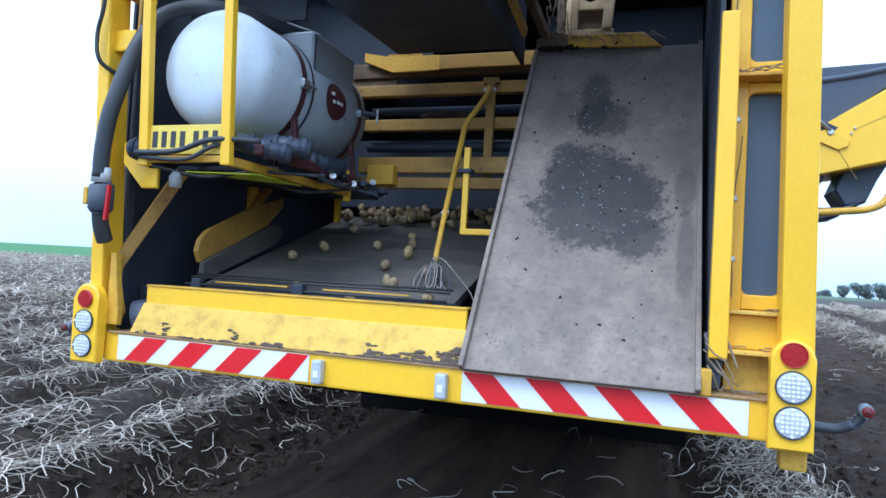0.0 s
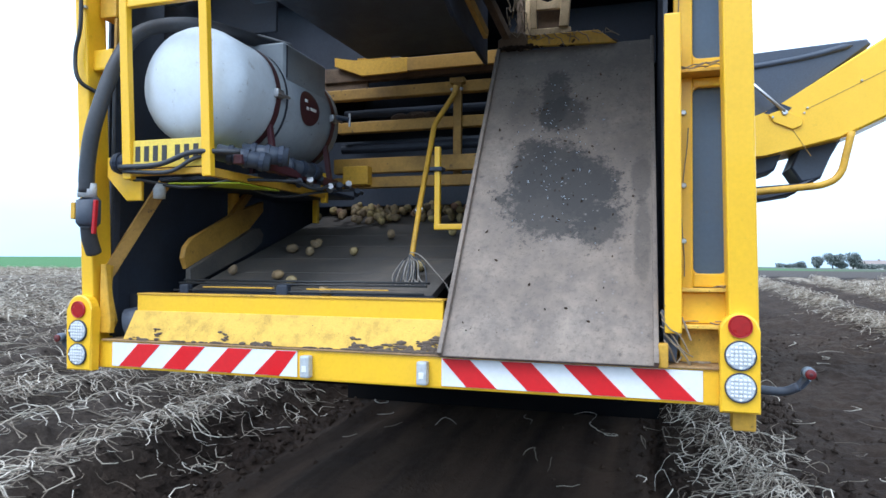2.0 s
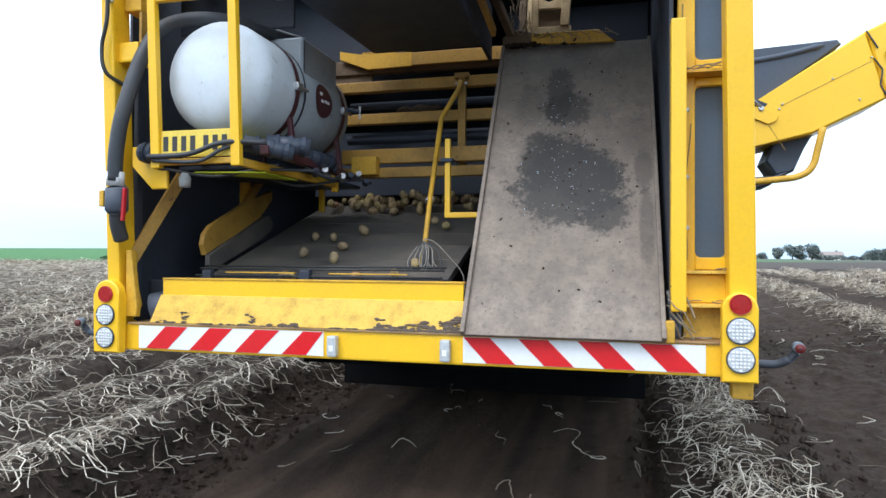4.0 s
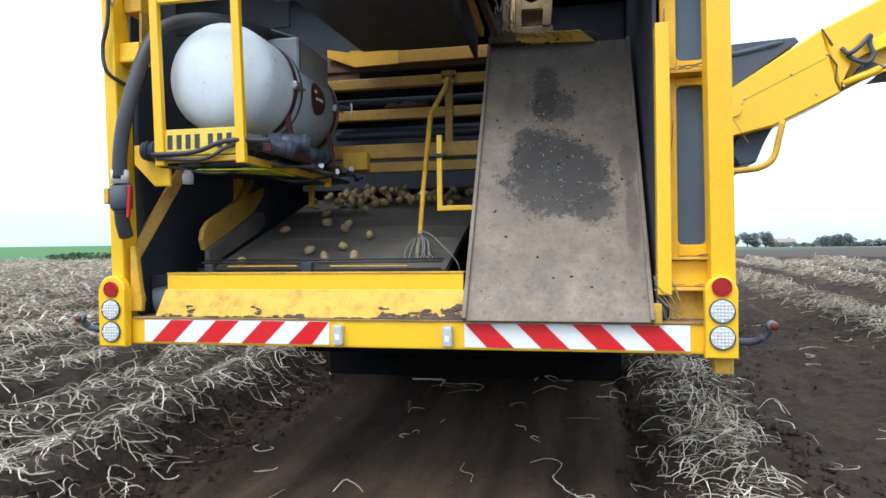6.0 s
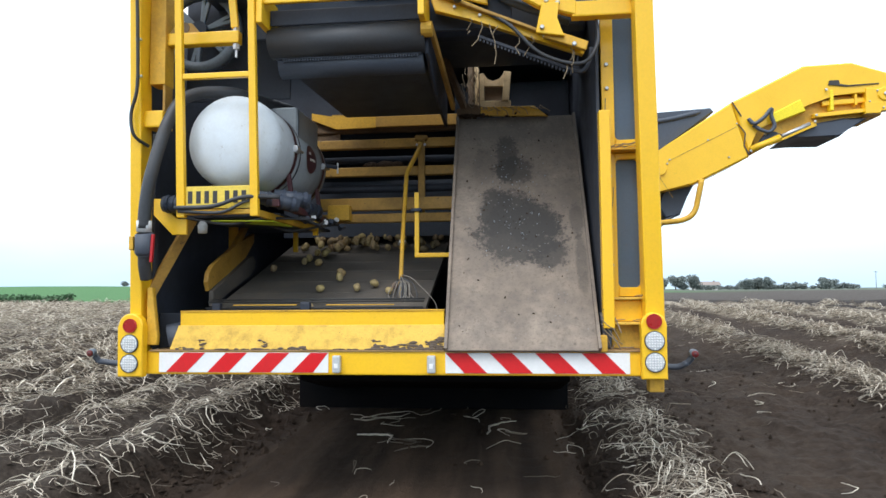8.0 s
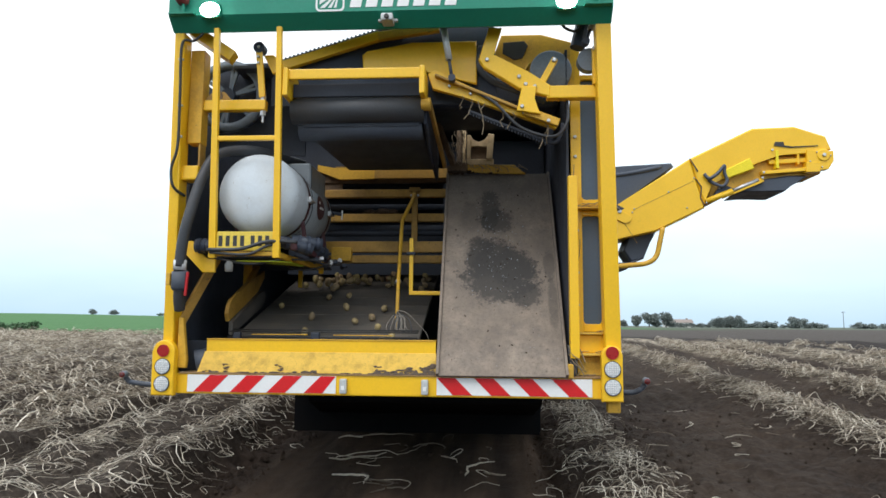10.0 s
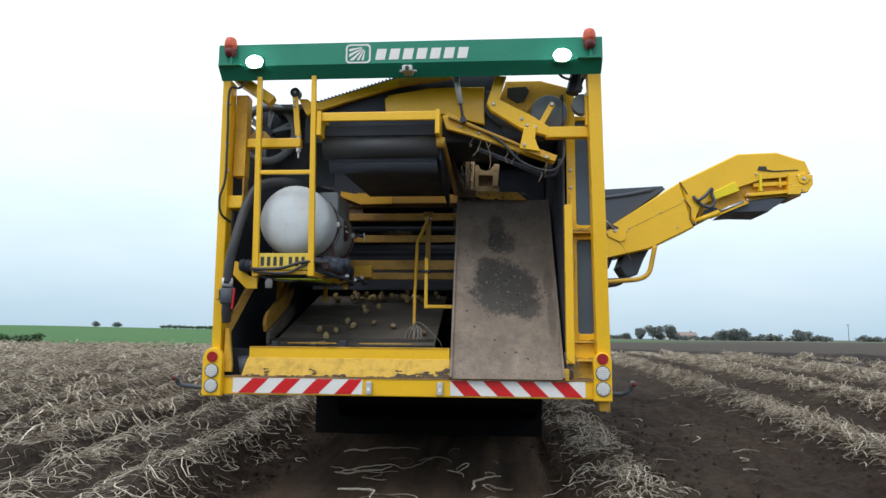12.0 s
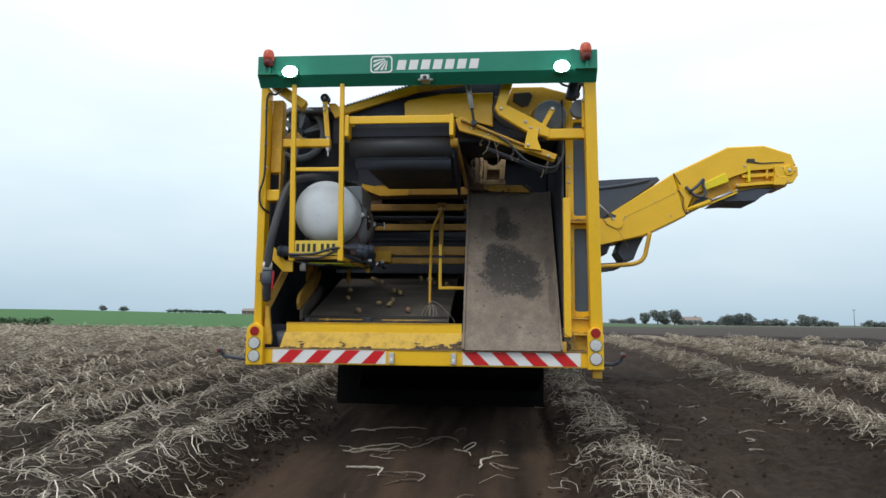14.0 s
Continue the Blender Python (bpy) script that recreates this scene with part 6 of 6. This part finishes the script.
def build_running_gear():
    # belly and side sheets are added to keep the ground below dark
    part("belly", box(-1.40, 1.38, 3.24, 9.9, 0.74, 0.93, 0.04), UNDERSHADE, HV, "belly pan blackened as the shade under the machine")
    for x in (-1.40, 1.38):
        part("side_light_stop", box(x - 0.012, x + 0.012, 3.24, 9.9, 0.40, 0.93, 0.004), TYRE, HV, "added black side sheet that darkens the ground below")
    n = 40
    for x in (-1.12, 1.10):
        for y in (4.6, 8.6):
            prof = [(-0.30, 0.50), (-0.30, 0.74), (-0.25, 0.80), (0.25, 0.80), (0.30, 0.74), (0.30, 0.50)]
            wheel = part("wheel", tube([(x + a, y, 0.79 + CLIMB * y) for a, _ in prof], [r for _, r in prof], n), TYRE, HV, "large dark muddy tyre", True)
    # a black sheet down to the soil in place of shade
    part("shade_sheet", box(-1.62, 1.38, 3.20, 3.23, 0.14, 0.94, 0.006), UNDERSHADE, HV, "black sheet standing for the shade under the machine")
    # an added, unseen tray that blocks light behind the bumper
    part("light_stop", hexa(bmesh.new(), [(-0.70, 0.40, 0.82), (1.18, 0.40, 0.82), (1.30, 3.19, 0.37), (-1.30, 3.19, 0.37), (-0.70, 0.40, 0.86), (1.18, 0.40, 0.86), (1.30, 3.19, 0.41), (-1.30, 3.19, 0.41)], 0.006), UNDERSHADE, HV, "added black tray that keeps light from under the machine")
    part("axle", tube([(-1.0, 4.6, 0.97), (1.0, 4.6, 0.97)], 0.14, 12), BLACK, HV)
    for x, s in ((-2.18, -1), (1.96, 1)):
        arm = part("marker_arm", tube(smooth_line([(s * 1.62, 0.32, 0.95), (s * 1.85, 0.32, 0.93), (x - s * 0.03, 0.30, 0.96)]), 0.020, 10), RUBBER, HV, "black rubber marker arm", True)
        lamp = part("marker_lamp", disc(x, 0.245, 0.28, 1.025, 0.027, 20), WHEELGREY, arm, "small round marker lamp", True)
        part("red_lens", disc(x + s * 0.004, 0.232, 0.245, 1.022, 0.022, 18), DULLRED, lamp, "dull red lens", True)
        part("lens_middle", disc(x + s * 0.004, 0.228, 0.232, 1.022, 0.009, 12), MAROON, lamp)
        part("lamp_stalk", tube([(x - s * 0.03, 0.30, 0.96), (x, 0.29, 1.0)], 0.020, 8), RUBBER, arm)


build_running_gear()


# ---------- potatoes ----------
def potato_meshes():
    out = []
    for k in range(6):
        rng = random.Random(100 + k)
        bm = bmesh.new()
        bmesh.ops.create_icosphere(bm, subdivisions=2, radius=1.0)
        sx, sy, sz = rng.uniform(0.031, 0.043), rng.uniform(0.026, 0.033), rng.uniform(0.023, 0.030)
        off = Vector((rng.uniform(0, 9), rng.uniform(0, 9), 0))
        for v in bm.verts:
            f = 1 + 0.22 * noise.noise(v.co * 0.9 + off) + 0.06 * noise.noise(v.co * 3 + off)
            v.co = Vector((v.co.x * sx * f, v.co.y * sy * f, v.co.z * sz * f))
        me = bpy.data.meshes.new("potato")
        bm.to_mesh(me)
        bm.free()
        me.materials.append(POTATO)
        me.polygons.foreach_set("use_smooth", [True] * len(me.polygons))
        out.append(me)
    return out


POTATO_MESHES = potato_meshes()
POTATO_COUNT = 190
TUBERS = []
for i in range(POTATO_COUNT):
    ob = new("potato", POTATO_MESHES[i % 6])
    tagged(ob, "soil-dusted pale brown potato on the conveyor belt", "potato", "potatoes on the belt")
    TUBERS.append(ob)


# ---------- far trees, hedges and buildings ----------
def polar(deg, dist):
    a = math.radians(deg)
    x, y = 0.7 + dist * math.sin(a), 0.5 + dist * math.cos(a)
    return x, y, float(height(x, y))


def crown(bm, rng, cx, cy, cz, rx, rz, count, leaf):
    """Many small leaf clumps in uneven lobes."""
    lobes = [(rng.uniform(-0.55, 0.55) * rx, rng.uniform(-0.55, 0.55) * rx, rng.uniform(-0.5, 0.6) * rz, rng.uniform(0.4, 0.65)) for _ in range(9)]
    for k in range(count):
        lx, ly, lz, lr = rng.choice(lobes)
        v = Vector((rng.gauss(0, 1), rng.gauss(0, 1), rng.gauss(0, 1))).normalized() * (rng.random() ** 0.45)
        c = Vector((cx + lx + v.x * rx * lr, cy + ly + v.y * rx * lr, cz + lz + v.z * rz * lr))
        a, b = Vector((rng.gauss(0, 1), rng.gauss(0, 1), rng.gauss(0, 1))), Vector((rng.gauss(0, 1), rng.gauss(0, 1), rng.gauss(0, 1)))
        a, b = a.normalized() * leaf, b.normalized() * leaf
        try:
            bm.faces.new([bm.verts.new(c + a), bm.verts.new(c + b), bm.verts.new(c - a * 0.8), bm.verts.new(c - b * 0.9)])
        except ValueError:
            pass


def tree(deg, dist, tall, wide, seed, name="tree", label="round dark green field tree in the distance"):
    rng = random.Random(seed)
    x, y, z = polar(deg, dist)
    t = tagged(new(name), label, name)
    t.location = (x, y, z - 0.1)
    trunk = tube([(0, 0, -0.3), (0.1, 0, tall * 0.25), (0.0, 0.1, tall * 0.55)], [0.05 * tall, 0.035 * tall, 0.015 * tall], 8)
    for k in range(5):
        a = rng.uniform(0, 6.28)
        tube([(0, 0, tall * 0.3), (math.cos(a) * wide * 0.3, math.sin(a) * wide * 0.3, tall * rng.uniform(0.5, 0.75))], [0.02 * tall, 0.006 * tall], 6, bm=trunk)
    part("trunk", trunk, BARK, t)
    bm = bmesh.new()
    crown(bm, rng, 0, 0, tall * 0.47, wide * 0.58, tall * 0.50, 2000, tall * 0.055)
    part("crown", bm, HAZY_LEAF, t)


def hedge(deg0, deg1, dist, tall, seed):
    rng = random.Random(seed)
    h = tagged(new("hedge"), "low dark green hedge along the far field edge", "hedge")
    x, y, z = polar((deg0 + deg1) / 2, dist)
    h.location = (x, y, z)
    bm = bmesh.new()
    stem = bmesh.new()
    n = max(3, int((deg1 - deg0) * dist / 57.3 / (tall * 0.6)))
    for k in range(n):
        px, py, pz = polar(deg0 + (deg1 - deg0) * (k + rng.random()) / n, dist + rng.uniform(-3, 3))
        s = tall * rng.uniform(0.6, 1.15)
        crown(bm, rng, px - x, py - y, pz - z + s * 0.42, s * 0.9, s * 0.5, 170, s * 0.15)
        tube([(px - x, py - y, pz - z - 0.2), (px - x, py - y, pz - z + s * 0.5)], [0.12, 0.05], 5, bm=stem)
    part("foliage", bm, BANK if deg1 < 0 else HAZY_LEAF, h)
    part("stems", stem, BARK, h)


def house(deg, dist, w, tall, wall_mat, roof_mat, label):
    x, y, z = polar(deg, dist)
    h = tagged(new("house"), label, "house")
    h.location = (x, y, z)
    part("wall", box(-w / 2, w / 2, -3.5, 3.5, -0.5, tall * 0.6, 0.05), wall_mat, h)
    part("roof", prism([(-4.2, tall * 0.58), (4.2, tall * 0.58), (0, tall)], -w / 2 - 0.4, w / 2 + 0.4, "x", 0.05), roof_mat, h)
    for k in (-0.28, 0.05, 0.32):
        part("window", box(k * w - 0.6, k * w + 0.6, -3.54, -3.48, tall * 0.22, tall * 0.42, 0.02), INK, h)
    part("chimney", box(w * 0.3, w * 0.3 + 0.9, -0.5, 0.5, tall * 0.8, tall * 1.12, 0.03), roof_mat, h)


def build_distance():
    for deg, dist, tall, wide, seed in ((11.2, 380, 3.6, 5, 1), (12.3, 380, 6.4, 7, 2), (13.3, 370, 7.8, 9.5, 3), (14.6, 380, 8.2, 9.0, 4), (13.9, 372, 4.0, 5, 5), (18.5, 360, 5.6, 7.5, 6), (19.4, 365, 6.6, 7, 7), (20.1, 362, 6.4, 6, 8), (24.1, 360, 6.4, 8, 9), (-31.5, 560, 4.2, 6, 10), (-30.0, 560, 3.8, 7, 11)):
        tree(deg, dist, tall, wide, seed)
    for deg0, deg1, dist, tall, seed in ((9.5, 11.5, 420, 2.6, 20), (15.0, 18.6, 390, 3.0, 21), (18.4, 23.2, 380, 3.4, 22), (23.4, 26.2, 370, 3.2, 23), (27.5, 36.0, 420, 3.4, 24), (-42.0, -35.0, 62, 0.75, 25), (-27.0, -22.5, 600, 3.0, 26), (36.0, 46.0, 430, 4.5, 27)):
        hedge(deg0, deg1, dist, tall, seed)
    house(15.5, 400, 15.0, 4.6, RENDER, ROOF, "pale house with a brown roof beyond the trees")
    house(-20.6, 470, 9.0, 4.0, ROOF, ROOF, "small brown barn on the green rise")
    x, y, z = polar(27.1, 400)
    pole = tagged(new("utility_pole"), "thin wooden utility pole on the horizon", "pole")
    pole.location = (x, y, z)
    part("mast", tube([(0, 0, -0.5), (0, 0, 9.0)], [0.16, 0.10], 8), BARK, pole)
    part("crossarm", box(-0.9, 0.9, -0.06, 0.06, 8.3, 8.5), BARK, pole)


build_distance()


# ---------- what moves ----------
def advance(t):
    """How far the harvester has driven at t seconds."""
    return float(np.interp(t, [r[0] for r in DRIVE], [r[1] for r in DRIVE]))


def belt_height(y):
    return 1.318 + (y - 0.34) * 0.3305 + 0.036


def motions():
    walk(HV, [(t, pose(0, y, CLIMB * y)) for t, y in DRIVE])
    rng = random.Random(77)
    leave = [-1.3 + 15.6 * i / (POTATO_COUNT - 1) + rng.uniform(-0.08, 0.08) for i in range(POTATO_COUNT)]
    order = sorted(leave)
    for i, ob in enumerate(TUBERS):
        t0 = leave[i]
        x0 = rng.uniform(-1.02, 0.14) if rng.random() < 0.8 else rng.uniform(-1.2, -0.6)
        layer = rng.uniform(0, 0.065)
        spread = rng.uniform(-0.06, 0.06)
        drift = rng.uniform(-0.10, 0.10)
        pace = rng.uniform(1.15, 1.5)
        rest = (x0 + rng.uniform(-0.2, 0.2), rng.uniform(0.20, 0.29), 0.995 + rng.uniform(0, 0.06))
        spin = [rng.uniform(0, 360) for _ in range(3)]

        def place(t):
            if t <= t0:
                queue = sum(1 for o in order if t < o < t0)
                y = 1.72 + 0.0050 * queue + spread
                shake = 0.006 * math.sin(9.0 * t + i)
                return (x0 + shake, y, belt_height(y) + layer + abs(shake)), 25 * math.sin(1.3 * t + i)
            y = 1.72 + spread - pace * (t - t0)
            turn = -200 * (t - t0)
            if y > 0.30:
                u = (1.72 + spread - y) / 1.42
                hop = layer * max(0, 1 - 7 * u) + 0.02 * abs(math.sin(9 * u + i)) * (1 - u)
                return (x0 + drift * u, y, belt_height(y) + hop), turn
            end = (1.42 + spread) / pace + t0
            f = min(1, (t - end) / 0.25)
            a = Vector((x0 + drift, 0.30, belt_height(0.30)))
            return tuple(a.lerp(Vector(rest), f * f if f < 1 else 1)), -200 * (min(t, end + 0.25) - t0)

        times = {k / 2 for k in range(29)}
        k = max(0.0, t0 - 0.1)
        while k < min(14.0, t0 + 1.9):
            times.add(round(k, 1))
            k += 0.1
        rows = []
        for t in sorted(times):
            (x, y, z), turn = place(t)
            rows.append((t, pose(x, y + advance(t), z + CLIMB * advance(t), spin[0] + turn, spin[1], spin[2])))
        walk(ob, rows)


motions()
